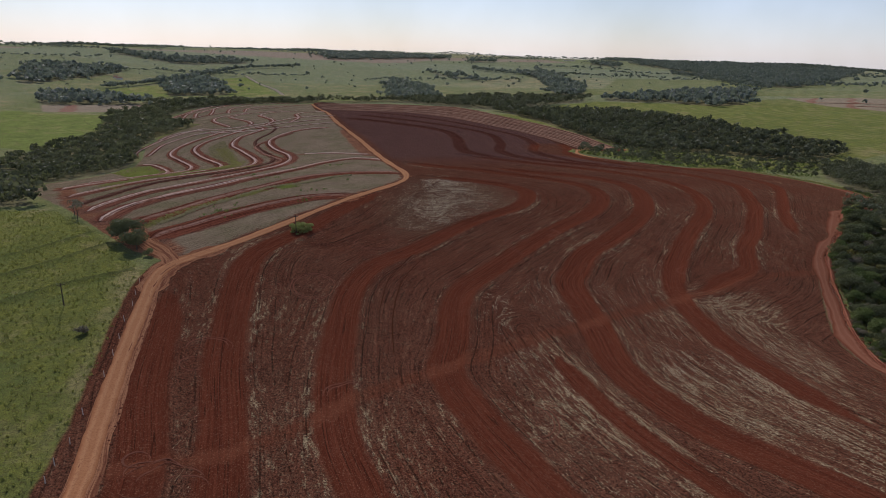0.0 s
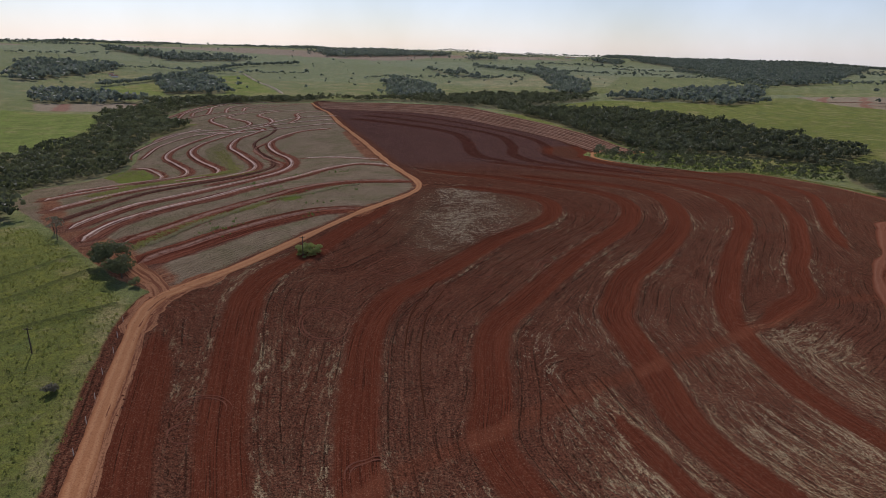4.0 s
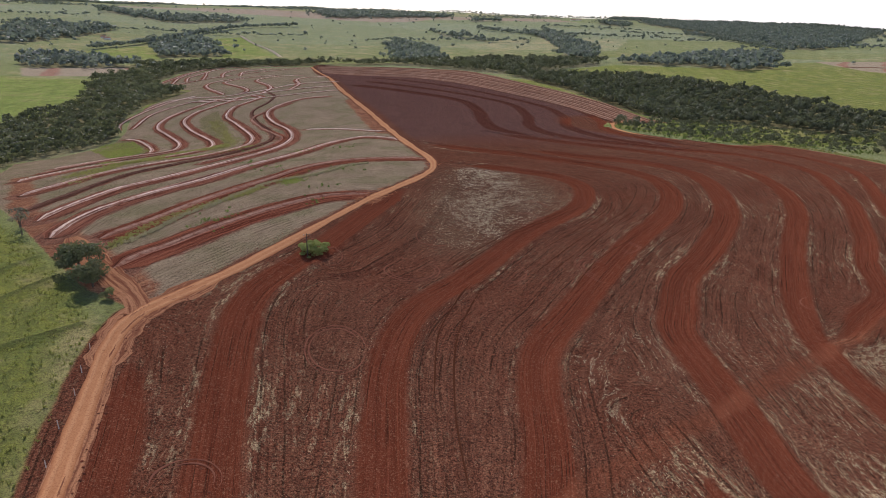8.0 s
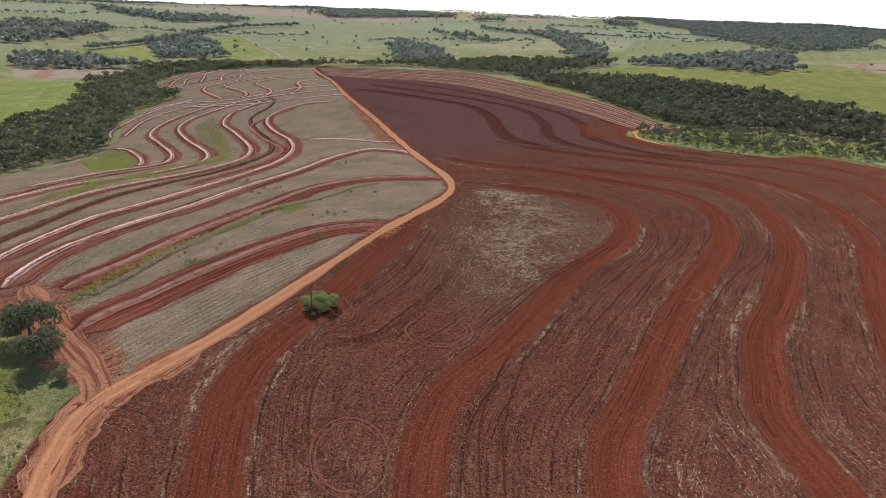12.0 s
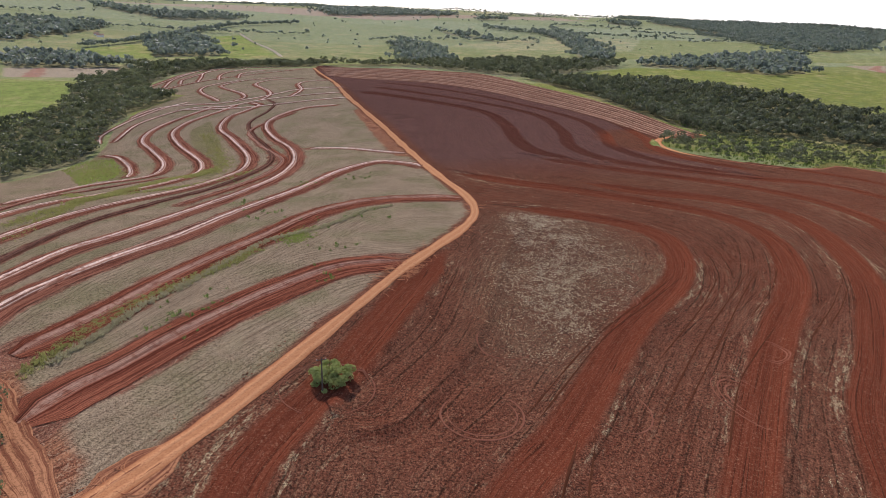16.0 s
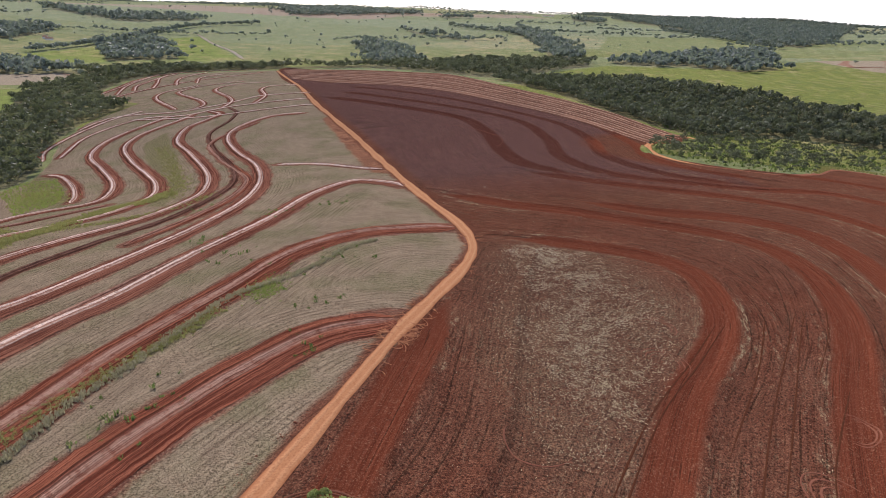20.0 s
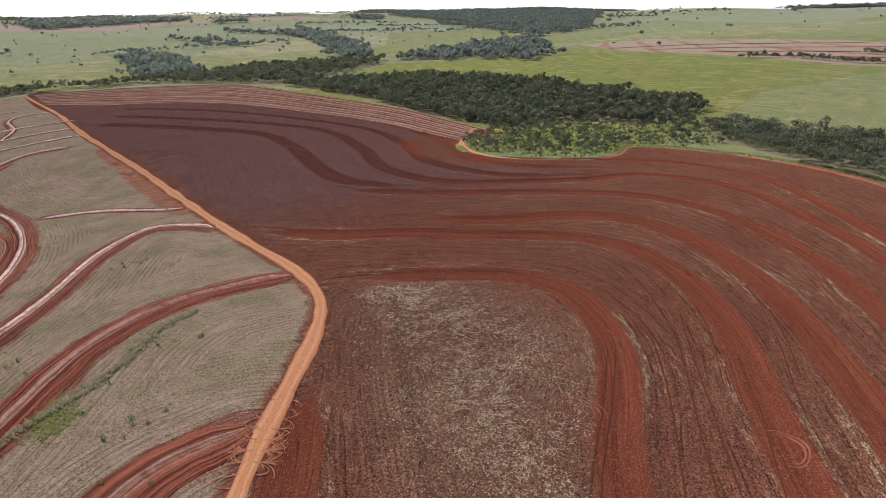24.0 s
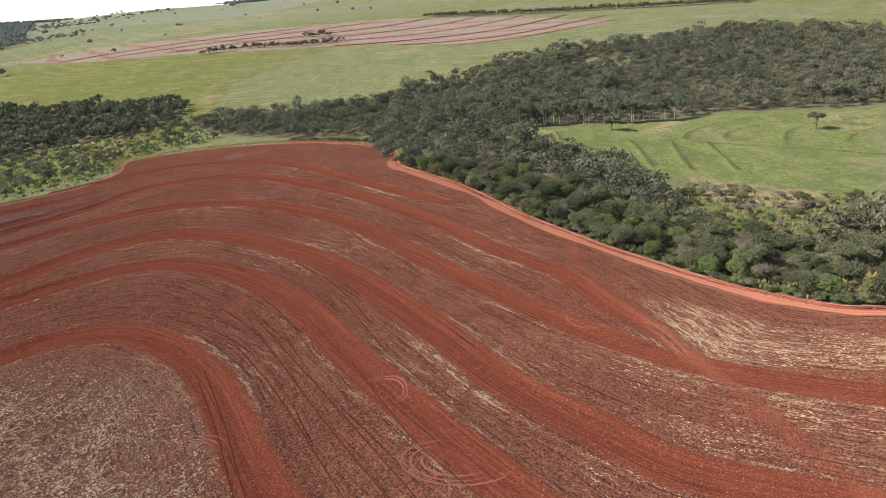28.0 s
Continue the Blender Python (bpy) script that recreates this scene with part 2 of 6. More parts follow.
TERRACES = [  # half width, pale subsoil or red, line
    (5.8, 0, [(-43, 286.5), (-58, 279.5), (-69, 266), (-78, 252), (-85, 239), (-90, 228), (-95, 219), (-98.5, 210)]),
    (5.0, 0, [(-25, 358), (-37, 356.5), (-56, 350.5), (-72.5, 332), (-83.5, 303), (-91.6, 283), (-97, 270), (-102.3, 253), (-107, 240.5), (-112, 230)]),
    (4.5, 1, [(-43, 424), (-50, 432), (-65, 438), (-79, 413), (-88, 371), (-101, 329), (-109, 300), (-117, 283), (-124, 264), (-126.7, 253), (-127, 242), (-126, 230)]),
    (4.2, 1, [(-120, 660), (-146, 656), (-162, 628), (-161, 596), (-144, 551), (-122, 504), (-109, 455), (-105, 409), (-109, 370), (-117, 335), (-127, 304), (-134, 288), (-138, 262), (-139, 246)]),
    (1.7, 0, [(-192, 716), (-179, 690), (-176, 656), (-179.7, 616), (-162, 565), (-141, 519), (-126.6, 476), (-121.5, 438), (-126, 383), (-137, 351), (-146, 319), (-148, 280), (-150, 258)]),
    (4.3, 1, [(-205, 708), (-192, 690), (-198, 668), (-205, 647), (-198, 606), (-175, 561), (-147, 499), (-134, 456), (-130.4, 425), (-137, 386), (-152, 355), (-160, 332), (-163, 300), (-166, 280)]),
    (4.3, 1, [(-216, 704), (-220, 685), (-232, 660), (-238, 637), (-234, 606), (-212, 562), (-183, 512), (-164.5, 474), (-154, 437), (-160, 398), (-185, 370), (-190, 330), (-190, 316)]),
    (4.3, 1, [(-236, 706), (-246, 682), (-256, 650), (-258, 620), (-249, 588), (-226, 551), (-199, 504), (-184, 466), (-182, 441), (-205, 425), (-212, 378)]),
    (3.0, 1, [(-275, 597), (-284, 660), (-262, 709), (-223, 702), (-193, 719), (-128, 732)]),
    (3.0, 1, [(-304, 688), (-296, 727), (-268, 732), (-236, 723), (-201, 740), (-178, 772), (-155, 774), (-130, 775)]),
    (3.0, 1, [(-271, 709), (-214, 688), (-181, 686), (-150, 691), (-118, 696)]),
    (3.4, 1, [(-173, 722), (-173, 768), (-191, 839), (-190, 885), (-163, 894)]),
    (3.4, 1, [(-199, 716), (-198, 746), (-209, 783), (-242, 859), (-254, 910), (-246, 969), (-209, 976)]),
    (3.4, 1, [(-226, 727), (-222, 746), (-237, 784), (-279, 859), (-292, 901), (-284, 968), (-251, 1021)]),
    (3.4, 1, [(-244, 738), (-287, 815), (-305, 864), (-308, 911), (-294, 973)]),
    (4.0, 1, [(-378, 859), (-388, 956), (-405, 1098), (-378, 1192), (-285, 1248)]),
    (4.0, 1, [(-355, 826), (-349, 915), (-333, 1022), (-301, 1120), (-266, 1204)]),
    (3.4, 1, [(-361, 897), (-386, 981), (-399, 1057), (-407, 1154)]),
    (3.4, 1, [(-356, 933), (-375, 988), (-381, 1037), (-391, 1146)]),
    (3.4, 1, [(-343, 954), (-364, 1027), (-386, 1101), (-385, 1171)]),
    (3.4, 1, [(-327, 988), (-352, 1070), (-358, 1129), (-349, 1192)]),
    (3.4, 1, [(-311, 1017), (-332, 1107), (-315, 1172)]),
    (2.8, 1, [(-283, 590), (-297, 622), (-299, 670), (-291, 722), (-275, 750)]),
    (2.4, 1, [(-110, 499), (-86, 489), (-62, 470), (-53, 466)]),
    (3.0, 1, [(-258, 550), (-243, 538), (-222, 507), (-203, 471), (-196, 452)]),
    (2.8, 0, [(-200, 345), (-204, 388), (-191, 405), (-181, 419), (-170, 432)]),
    (2.2, 0, [(-150, 640), (-170, 590), (-152, 540), (-133, 500), (-117, 462), (-113, 420), (-117, 382), (-126, 345)]),
    (2.0, 0, [(-96, 350), (-106, 318), (-114, 295), (-121, 276), (-124, 258)]),
]
STRAW_PATCH = [(-17, 334), (-10, 342), (2, 342), (20, 335), (33, 321), (33, 300), (27, 286), (18, 272), (4, 250), (-8, 237), (-18, 234), (-25, 244), (-24, 270), (-24, 296), (-21, 318)]
STRAW_STRIPS = [[(13, 192), (20, 190), (22, 162), (14, 150), (9, 163)], [(24, 205), (40, 218), (40, 194), (42, 170), (33, 167), (21, 183)], [(48, 208), (80, 221), (74, 201), (46, 176), (44, 191)]]
STRAW_SOUTH = [(10, 143), (18, 156), (31, 160), (38, 141), (47, 118), (62, 92), (80, 60), (40, 60), (22, 95), (14, 118)]
STRAW_EAST = [(46.8, 171), (71, 189), (82, 166), (94, 132), (110, 118), (95, 92), (67, 117), (49, 136)]
STRAW_EDGE = [(84, 205), (114, 222), (117, 207), (110, 185), (113, 165), (104, 140), (90, 160), (83, 190)]
PASTURE_WEST = [(-62, 85), (-66, 103), (-72, 126), (-82.5, 161), (-89, 184), (-98, 197), (-122, 222), (-152, 250), (-185, 256), (-330, 262), (-420, 120), (-200, -60), (-50, -60), (-60, 20)]
LEFT_WOOD = [(-170, 260), (-198, 300), (-252, 385), (-291, 462), (-279, 482), (-264, 531), (-279, 584), (-304, 647), (-313, 713), (-304, 800), (-388, 895), (-418, 1065), (-385, 1190), (-256, 1262),
             (-255, 1330), (-448, 1285), (-478, 1050), (-489, 948), (-408, 768), (-396, 690), (-407, 640), (-410, 592), (-390, 480), (-330, 380), (-300, 290), (-230, 262)]
RIGHT_WOOD = [(226, 362), (186, 298), (165, 264), (153, 233), (138, 197), (131, 178), (132, 158), (138, 130), (230, 118), (214, 148), (190, 172), (166, 197), (186, 212), (212, 223), (252, 250),
              (272, 290), (303, 328), (345, 305), (358, 262), (395, 210), (426, 123), (430, 40), (640, 60), (700, 205), (640, 300), (604, 360), (584, 407), (494, 448), (492, 486), (450, 475), (430, 500), (412, 530), (400, 610), (371, 643), (357, 613), (330, 560), (310, 500), (292, 410), (266, 388)]
NOTCH_WOOD = [(250, 716), (318, 690), (365, 650), (438, 706), (398, 802), (268, 1063), (140, 1100), (80, 1090), (135, 925), (168, 790), (196, 690)]
SCRUB = [(135, 604), (121, 580), (110, 545), (130, 516), (165, 508), (200, 524), (250, 582), (297, 556), (330, 560), (371, 643), (318, 690), (250, 716), (190, 800), (192, 665)]
SCRUB_EAST = [(133, 157), (230, 118), (235, 150), (226, 180), (236, 214), (212, 223), (166, 197), (146, 200)]
VERGE = [(198, 524), (240, 576), (278, 560), (296, 512), (298, 455), (289, 416), (274, 388), (266, 392), (279, 420), (287, 455), (286, 505), (272, 549), (241, 566), (205, 524)]
VALLEY_WOOD = [(-560, 1150), (-449, 1256), (-356, 1262), (-256, 1290), (-173, 1328), (-64, 1362), (40, 1390), (149, 1412), (229, 1390), (274, 1334), (253, 1247), (196, 1222), (100, 1100),
               (60, 1112), (-30, 1225), (-120, 1290), (-256, 1262), (-385, 1200), (-440, 1090)]
FAR_WOODS = [
    [(-715, 1654), (-633, 1772), (-460, 1411), (-557, 1333)],
    [(-763, 1232), (-671, 1284), (-564, 1182), (-497, 1140), (-559, 1104), (-649, 1055)],
    [(-176, 1835), (-105, 1824), (-41, 1610), (-10, 1395), (-118, 1350), (-131, 1622)],
    [(266, 2313), (340, 2299), (344, 1819), (317, 1521), (267, 1400), (225, 1400), (272, 1806)],
    [(320, 1356), (403, 1404), (528, 1476), (702, 1534), (498, 1116), (438, 1097), (404, 1216), (312, 1273)],
    [(-2600, 3900), (-900, 4150), (-300, 4000), (-350, 4250), (-1200, 4450), (-2600, 4300)],
    [(900, 4100), (2600, 3700), (2700, 3950), (1200, 4400)],
    [(2200, 2000), (3600, 1500), (3800, 1900), (2500, 2500)],
    [(837, 3124), (1316, 3600), (1520, 3132), (1661, 2709), (1113, 1979), (863, 1687), (841, 1840), (902, 2329), (887, 2741)],
    [(-1069, 1669), (-1142, 1854), (-1083, 1880), (-909, 1890), (-891, 1682), (-875, 1473), (-897, 1396)],
    [(75, 2761), (195, 2834), (200, 2900), (80, 2850)],
    [(-974, 1707), (-1007, 1895), (-883, 1839), (-862, 1589)],
    [(-1295, 2616), (-987, 2370), (-889, 2154), (-1159, 2379)],
    [(-987, 2370), (-726, 2391), (-675, 2286), (-826, 2129), (-889, 2154)],
    [(-585, 3013), (-420, 3450), (-7, 3380), (-7, 3040), (-217, 2805), (-469, 2638)],
    [(-60, 2226), (82, 2006), (109, 1889), (-21, 2085)],
    [(640, 3098), (768, 3092), (707, 2786), (628, 2916)],
]
BRIGHT_FIELDS = [[(-604, 1781), (-552, 1860), (-352, 1425), (-444, 1352)], [(-724, 1372), (-671, 1575), (-551, 1314), (-755, 1212)],
                 [(-640, 949), (-578, 944), (-495, 955), (-395, 749), (-375, 696), (-401, 640), (-560, 690)],
                 [(139, 1150), (288, 1268), (499, 1106), (668, 832), (640, 760), (440, 700), (287, 992)],
                 [(303, 328), (338, 277), (382, 228), (419, 124), (226, 148), (222, 179), (234, 214), (254, 246), (281, 282)]]
PLOUGHED = [[(652, 1289), (797, 1270), (888, 1035), (922, 859), (945, 740), (883, 527), (788, 353), (716, 421), (666, 507), (683, 596), (686, 681), (665, 757), (641, 902), (606, 1057)],
            [(-649, 1055), (-534, 1138), (-500, 1109), (-516, 994), (-588, 959)]]
WEEDS = [[(-107, 225), (-105.5, 233), (-103, 243), (-99.5, 255), (-94, 266), (-88, 278), (-83, 291)],
         [(-172, 322), (-173.6, 348), (-168, 376), (-147.7, 387), (-134, 402), (-127, 430)], [(-206, 595), (-188, 556), (-170, 517), (-150, 462), (-143, 430)],
         [(-224, 461), (-238, 500), (-205, 462)], [(-160, 300), (-165, 330), (-176, 372), (-200, 400)]]
PASTURE_RIDGES = [[(-150, 165), (-135, 188), (-128, 199.5), (-121, 216)], [(-140, 152), (-125.5, 173), (-117, 187), (-110, 204)], [(-125, 138), (-114, 155), (-105, 168), (-92, 181)],
                  [(317, 297), (295, 286), (282, 270), (262, 256)], [(305, 253), (280, 243), (252, 234)],
                  [(308, 232), (280, 225), (249, 216)], [(313, 215), (287, 207), (258, 198)], [(300, 314), (312, 314), (320, 311)], [(316, 227), (336, 226), (362, 213), (382, 190), (396, 163)],
                  [(327, 208), (346, 204), (371, 184), (391, 160), (409, 125)], [(326, 179), (349, 177), (369, 167), (386, 146), (398, 126)], [(334, 150), (352, 145), (376, 129)],
                  [(312, 222), (312, 189), (312, 164), (309, 137)]]
FAR_CONTOURS = [[(662, 515), (672, 488), (697, 441), (750, 395), (806, 357)], [(676, 600), (684, 540), (705, 480), (740, 440), (800, 405), (850, 380)], [(682, 690), (700, 610), (725, 540), (765, 490), (830, 455), (885, 440)],
                [(690, 770), (722, 680), (752, 600), (795, 550), (850, 520), (900, 510)], [(672, 860), (728, 770), (775, 680), (820, 620), (875, 590), (925, 585)], [(655, 960), (735, 870), (795, 770), (850, 700), (920, 670)],
                [(640, 1060), (740, 970), (810, 870), (880, 790), (925, 760)], [(620, 1150), (740, 1080), (820, 980), (890, 880)]]
DUG_STRIP = [(-99, 640), (-71, 555), (-47, 452), (-58, 458), (-81, 549), (-103, 632)]
GUM_ROW = [(330, 322), (337, 308), (345, 296), (350, 274), (362, 250), (370, 240)]
CLEARING = [(530, 345), (572, 337), (578, 296), (536, 293), (525, 317)]


# ---- distances in the plan ----
def line_distance(px, py, line, closed=False, reach=60.0):
    """Distance to a line, and on which side; far points keep the reach."""
    p = np.asarray(line, float)
    if closed:
        p = np.vstack([p, p[:1]])
    best, side = np.full(px.shape, reach, np.float32), np.ones(px.shape, np.float32)
    lo, hi = p.min(0) - reach, p.max(0) + reach
    near = np.flatnonzero((px > lo[0]) & (px < hi[0]) & (py > lo[1]) & (py < hi[1]))
    if not len(near):
        return best, side
    x, y = px[near].astype(np.float32), py[near].astype(np.float32)
    b, s = best[near], side[near]
    for (ax, ay), (bx, by) in zip(p[:-1], p[1:]):
        dx, dy = bx - ax, by - ay
        m = np.flatnonzero((x > min(ax, bx) - reach) & (x < max(ax, bx) + reach) & (y > min(ay, by) - reach) & (y < max(ay, by) + reach))
        if not len(m):
            continue
        u, v = x[m] - ax, y[m] - ay
        t = np.clip((u * dx + v * dy) / (dx * dx + dy * dy + 1e-9), 0, 1)
        d = np.hypot(u - t * dx, v - t * dy)
        closer = d < b[m]
        k = m[closer]
        b[k] = d[closer]
        s[k] = np.where(dx * v[closer] - dy * u[closer] > 0, 1, -1)
    best[near], side[near] = b, s
    return best, side


def inside(px, py, poly):
    p = np.asarray(poly, float)
    hit = np.zeros(px.shape, bool)
    for (ax, ay), (bx, by) in zip(p, np.roll(p, -1, 0)):
        if ay != by:
            hit ^= ((ay > py) != (by > py)) & (px < (bx - ax) * (py - ay) / (by - ay) + ax)
    return hit


def outline(px, py, poly, reach=30.0):
    """Signed distance to an outline, positive within."""
    d, _ = line_distance(px, py, poly, True, reach)
    return np.where(inside(px, py, poly), d, -d)


# ---- materials ----
class Nodes:
    """Short hand for node materials."""

    def __init__(self, name):
        self.mat = bpy.data.materials.new(name)
        self.mat.use_nodes = True
        self.tree = self.mat.node_tree
        self.bsdf = self.tree.nodes["Principled BSDF"]
        self.bsdf.inputs["Specular IOR Level"].default_value = 0.15
        self.bsdf.inputs["Roughness"].default_value = 0.9
        self.bsdf.inputs["Diffuse Roughness"].default_value = 1.0
        self.out = self.tree.nodes["Material Output"]

    def put(self, socket, value):
        if hasattr(value, "is_linked"):
            self.tree.links.new(value, socket)
        elif isinstance(value, (tuple, list)) and len(value) == 3 and socket.type == "RGBA":
            socket.default_value = (*value, 1)
        else:
            socket.default_value = value

    def attr(self, name):
        n = self.tree.nodes.new("ShaderNodeAttribute")
        n.attribute_name = name
        return n.outputs["Fac"]

    def place(self):
        return self.tree.nodes.new("ShaderNodeNewGeometry").outputs["Position"]

    def math(self, op, a, b=0.0, c=0.0, clamp=False):
        n = self.tree.nodes.new("ShaderNodeMath")
        n.operation, n.use_clamp = op, clamp
        for s, v in zip(n.inputs, (a, b, c)):
            self.put(s, v)
        return n.outputs[0]

    def noise(self, scale, detail=3.0, rough=0.55, vector=None, stretch=None):
        v = vector or self.place()
        if stretch:
            m = self.tree.nodes.new("ShaderNodeMapping")
            m.inputs["Scale"].default_value = stretch
            self.put(m.inputs["Vector"], v)
            v = m.outputs[0]
        n = self.tree.nodes.new("ShaderNodeTexNoise")
        self.put(n.inputs["Vector"], v)
        for key, value in (("Scale", scale), ("Detail", detail), ("Roughness", rough)):
            n.inputs[key].default_value = value
        return n.outputs["Fac"]

    def step(self, value, lo, hi, a=0.0, b=1.0):
        n = self.tree.nodes.new("ShaderNodeMapRange")
        n.interpolation_type = "SMOOTHSTEP"
        for s, v in zip(n.inputs, (value, lo, hi, a, b)):
            self.put(s, v)
        return n.outputs[0]

    def mix(self, fac, a, b):
        n = self.tree.nodes.new("ShaderNodeMix")
        n.data_type = "RGBA"
        self.put(n.inputs[0], fac), self.put(n.inputs[6], a), self.put(n.inputs[7], b)
        return n.outputs[2]

    def vec(self, x, y, z):
        n = self.tree.nodes.new("ShaderNodeCombineXYZ")
        for s, v in zip(n.inputs, (x, y, z)):
            self.put(s, v)
        return n.outputs[0]

    def xyz(self):
        n = self.tree.nodes.new("ShaderNodeSeparateXYZ")
        self.put(n.inputs[0], self.place())
        return n.outputs

    def bump(self, height, strength=0.5, distance=0.2):
        n = self.tree.nodes.new("ShaderNodeBump")
        n.inputs["Strength"].default_value, n.inputs["Distance"].default_value = strength, distance
        self.put(n.inputs["Height"], height)
        self.put(self.bsdf.inputs["Normal"], n.outputs[0])

    def done(self, colour, rough=0.9):
        self.put(self.bsdf.inputs["Base Color"], colour)
        self.put(self.bsdf.inputs["Roughness"], rough)
        return self.mat


RED, STRAW = (0.15, 0.037, 0.019), (0.62, 0.52, 0.31)


def ground_material():
    """Soil, straw, stubble, pasture and wood floor, told apart by the distances kept on the ground."""
    n = Nodes("farmland")
    n.bsdf.inputs["Specular IOR Level"].default_value = 0.0
    x, y, _ = n.xyz()
    wob = n.math("SUBTRACT", n.noise(0.12, 4), 0.5)
    fine = n.noise(1.6, 4, 0.65)
    grain = n.noise(5.0, 3, 0.7)
    broad = n.noise(0.018, 4)
    # pasture
    lush, dry = n.attr("lush"), n.attr("dry")
    tuft = n.noise(0.7, 5, 0.7)
    # the tone without lush is paled and greyed to hold distant haze
    grass = n.mix(lush, (0.196, 0.214, 0.125), (0.148, 0.158, 0.034))
    grass = n.mix(n.attr("sown"), grass, (0.175, 0.232, 0.060))
    grass = n.mix(n.step(tuft, 0.35, 0.7), n.mix(0.7, grass, (0.070, 0.088, 0.024)), grass)
    grass = n.mix(n.math("MULTIPLY", n.step(n.noise(0.22, 5, 0.75), 0.48, 0.66), 0.55), grass, (0.085, 0.105, 0.032))
    grass = n.mix(n.step(n.math("ADD", dry, n.math("MULTIPLY", n.math("SUBTRACT", n.math("ADD", n.math("MULTIPLY", broad, 0.6), n.math("MULTIPLY", n.noise(1.0, 4, 0.65, n.vec(n.math("MULTIPLY", n.attr("contour"), 0.45), n.math("MULTIPLY", x, 0.012), n.math("MULTIPLY", y, 0.012))), 0.6)), 0.6), 1.6)), 0.35, 0.8), grass, (0.255, 0.212, 0.11))
    drift = n.noise(1.0, 4, 0.7, n.vec(n.math("MULTIPLY", n.attr("contour"), 0.5), n.math("MULTIPLY", x, 0.035), n.math("MULTIPLY", y, 0.035)))
    grass = n.mix(n.step(drift, 0.53, 0.66, 0.0, 0.5), grass, (0.225, 0.190, 0.098))
    grass = n.mix(n.step(drift, 0.48, 0.37, 0.0, 0.65), grass, (0.088, 0.118, 0.036))
    rows = n.math("MULTIPLY", n.math("SINE", n.math("ADD", n.math("MULTIPLY", n.attr("contour"), 6.0), n.math("MULTIPLY", n.noise(0.01, 3), 9.0))), n.attr("rowed"))
    grass = n.mix(n.math("MULTIPLY", n.step(rows, 0.5, 1.0, 0.0, 0.34), n.step(n.noise(0.03, 4, 0.7), 0.45, 0.62)), grass, (0.29, 0.255, 0.135))
    grass = n.mix(n.math("MULTIPLY", n.step(rows, -0.6, -1.0, 0.0, 0.5), n.step(n.noise(0.04, 4, 0.7), 0.45, 0.60)), grass, (0.070, 0.088, 0.030))
    # deep shade along the ridges, painted as dark green lines
    grass = n.mix(n.step(n.math("ADD", n.attr("ridge"), n.math("MULTIPLY", wob, 1.5)), 1.5, 0.3, 0.0, 0.8), grass, (0.040, 0.052, 0.016))
    lie = n.noise(0.11, 5, 0.75)
    grass = n.mix(n.step(lie, 0.50, 0.40, 0.0, 0.50), grass, (0.080, 0.098, 0.030))
    grass = n.mix(n.step(lie, 0.56, 0.68, 0.0, 0.35), grass, (0.270, 0.235, 0.120))
    clumps = n.noise(0.42, 4, 0.8)
    grass = n.mix(n.step(clumps, 0.50, 0.38, 0.0, 0.55), grass, (0.070, 0.086, 0.026))
    # wood floor
    wood = n.step(n.math("ADD", n.attr("wood"), n.math("MULTIPLY", wob, 10)), -2, 2)
    grass = n.mix(wood, grass, n.mix(fine, (0.070, 0.072, 0.034), (0.145, 0.132, 0.066)))
    # grey stubble of the terraced field
    across_l = n.attr("across_left")
    streak_l = n.noise(1.0, 4, 0.6, n.vec(n.math("MULTIPLY", across_l, 1.3), n.math("MULTIPLY", x, 0.12), n.math("MULTIPLY", y, 0.12)))
    stub = n.mix(n.step(streak_l, 0.3, 0.7), (0.222, 0.162, 0.106), (0.345, 0.264, 0.174))
    stub = n.mix(n.step(n.noise(0.05, 5, 0.6), 0.42, 0.66, 0.0, 0.65), stub, (0.175, 0.165, 0.082))
    stub = n.mix(n.step(n.math("ADD", n.attr("weedy"), n.math("MULTIPLY", wob, 6)), 3.4, 0.8, 0.0, 0.7), stub, n.mix(fine, (0.105, 0.105, 0.042), (0.225, 0.205, 0.085)))
    stub = n.mix(n.step(n.math("ADD", n.attr("bare"), n.math("MULTIPLY", wob, 5)), -1.5, 1.5), stub, n.mix(n.step(streak_l, 0.35, 0.65), n.mix(fine, (0.13, 0.042, 0.025), (0.22, 0.085, 0.048)), (0.36, 0.165, 0.09)))
    near_bank = n.math("ADD", n.attr("bank"), n.math("ADD", n.math("MULTIPLY", wob, 5), n.math("MULTIPLY", n.math("SUBTRACT", fine, 0.5), 1.5)))
    stub = n.mix(n.step(near_bank, 1.7, 0.2), stub, n.mix(n.step(streak_l, 0.35, 0.65), (0.155, 0.062, 0.040), (0.285, 0.128, 0.082)))
    chaff = n.noise(1.7, 2, 0.7)
    stub = n.mix(n.step(chaff, 0.45, 0.37, 0.0, 0.30), stub, (0.075, 0.055, 0.036))
    stub = n.mix(n.step(chaff, 0.56, 0.64, 0.0, 0.35), stub, (0.42, 0.34, 0.23))
    t_l = n.step(n.math("ADD", n.attr("terraced"), n.math("MULTIPLY", wob, 3)), -0.5, 0.5)
    colour = n.mix(t_l, grass, stub)
    # ploughed field: dark soil with straw flecks, bare red strips along the contour
    across = n.attr("across")
    rowv = n.vec(n.math("MULTIPLY", across, 1.25), n.math("MULTIPLY", x, 0.10), n.math("MULTIPLY", y, 0.10))
    streak = n.noise(1.0, 4, 0.6, rowv)
    soil = n.mix(n.step(streak, 0.3, 0.72), (0.107, 0.0365, 0.022), (0.188, 0.0745, 0.0435))
    soil = n.mix(n.step(broad, 0.35, 0.7, 0.0, 0.5), soil, RED)
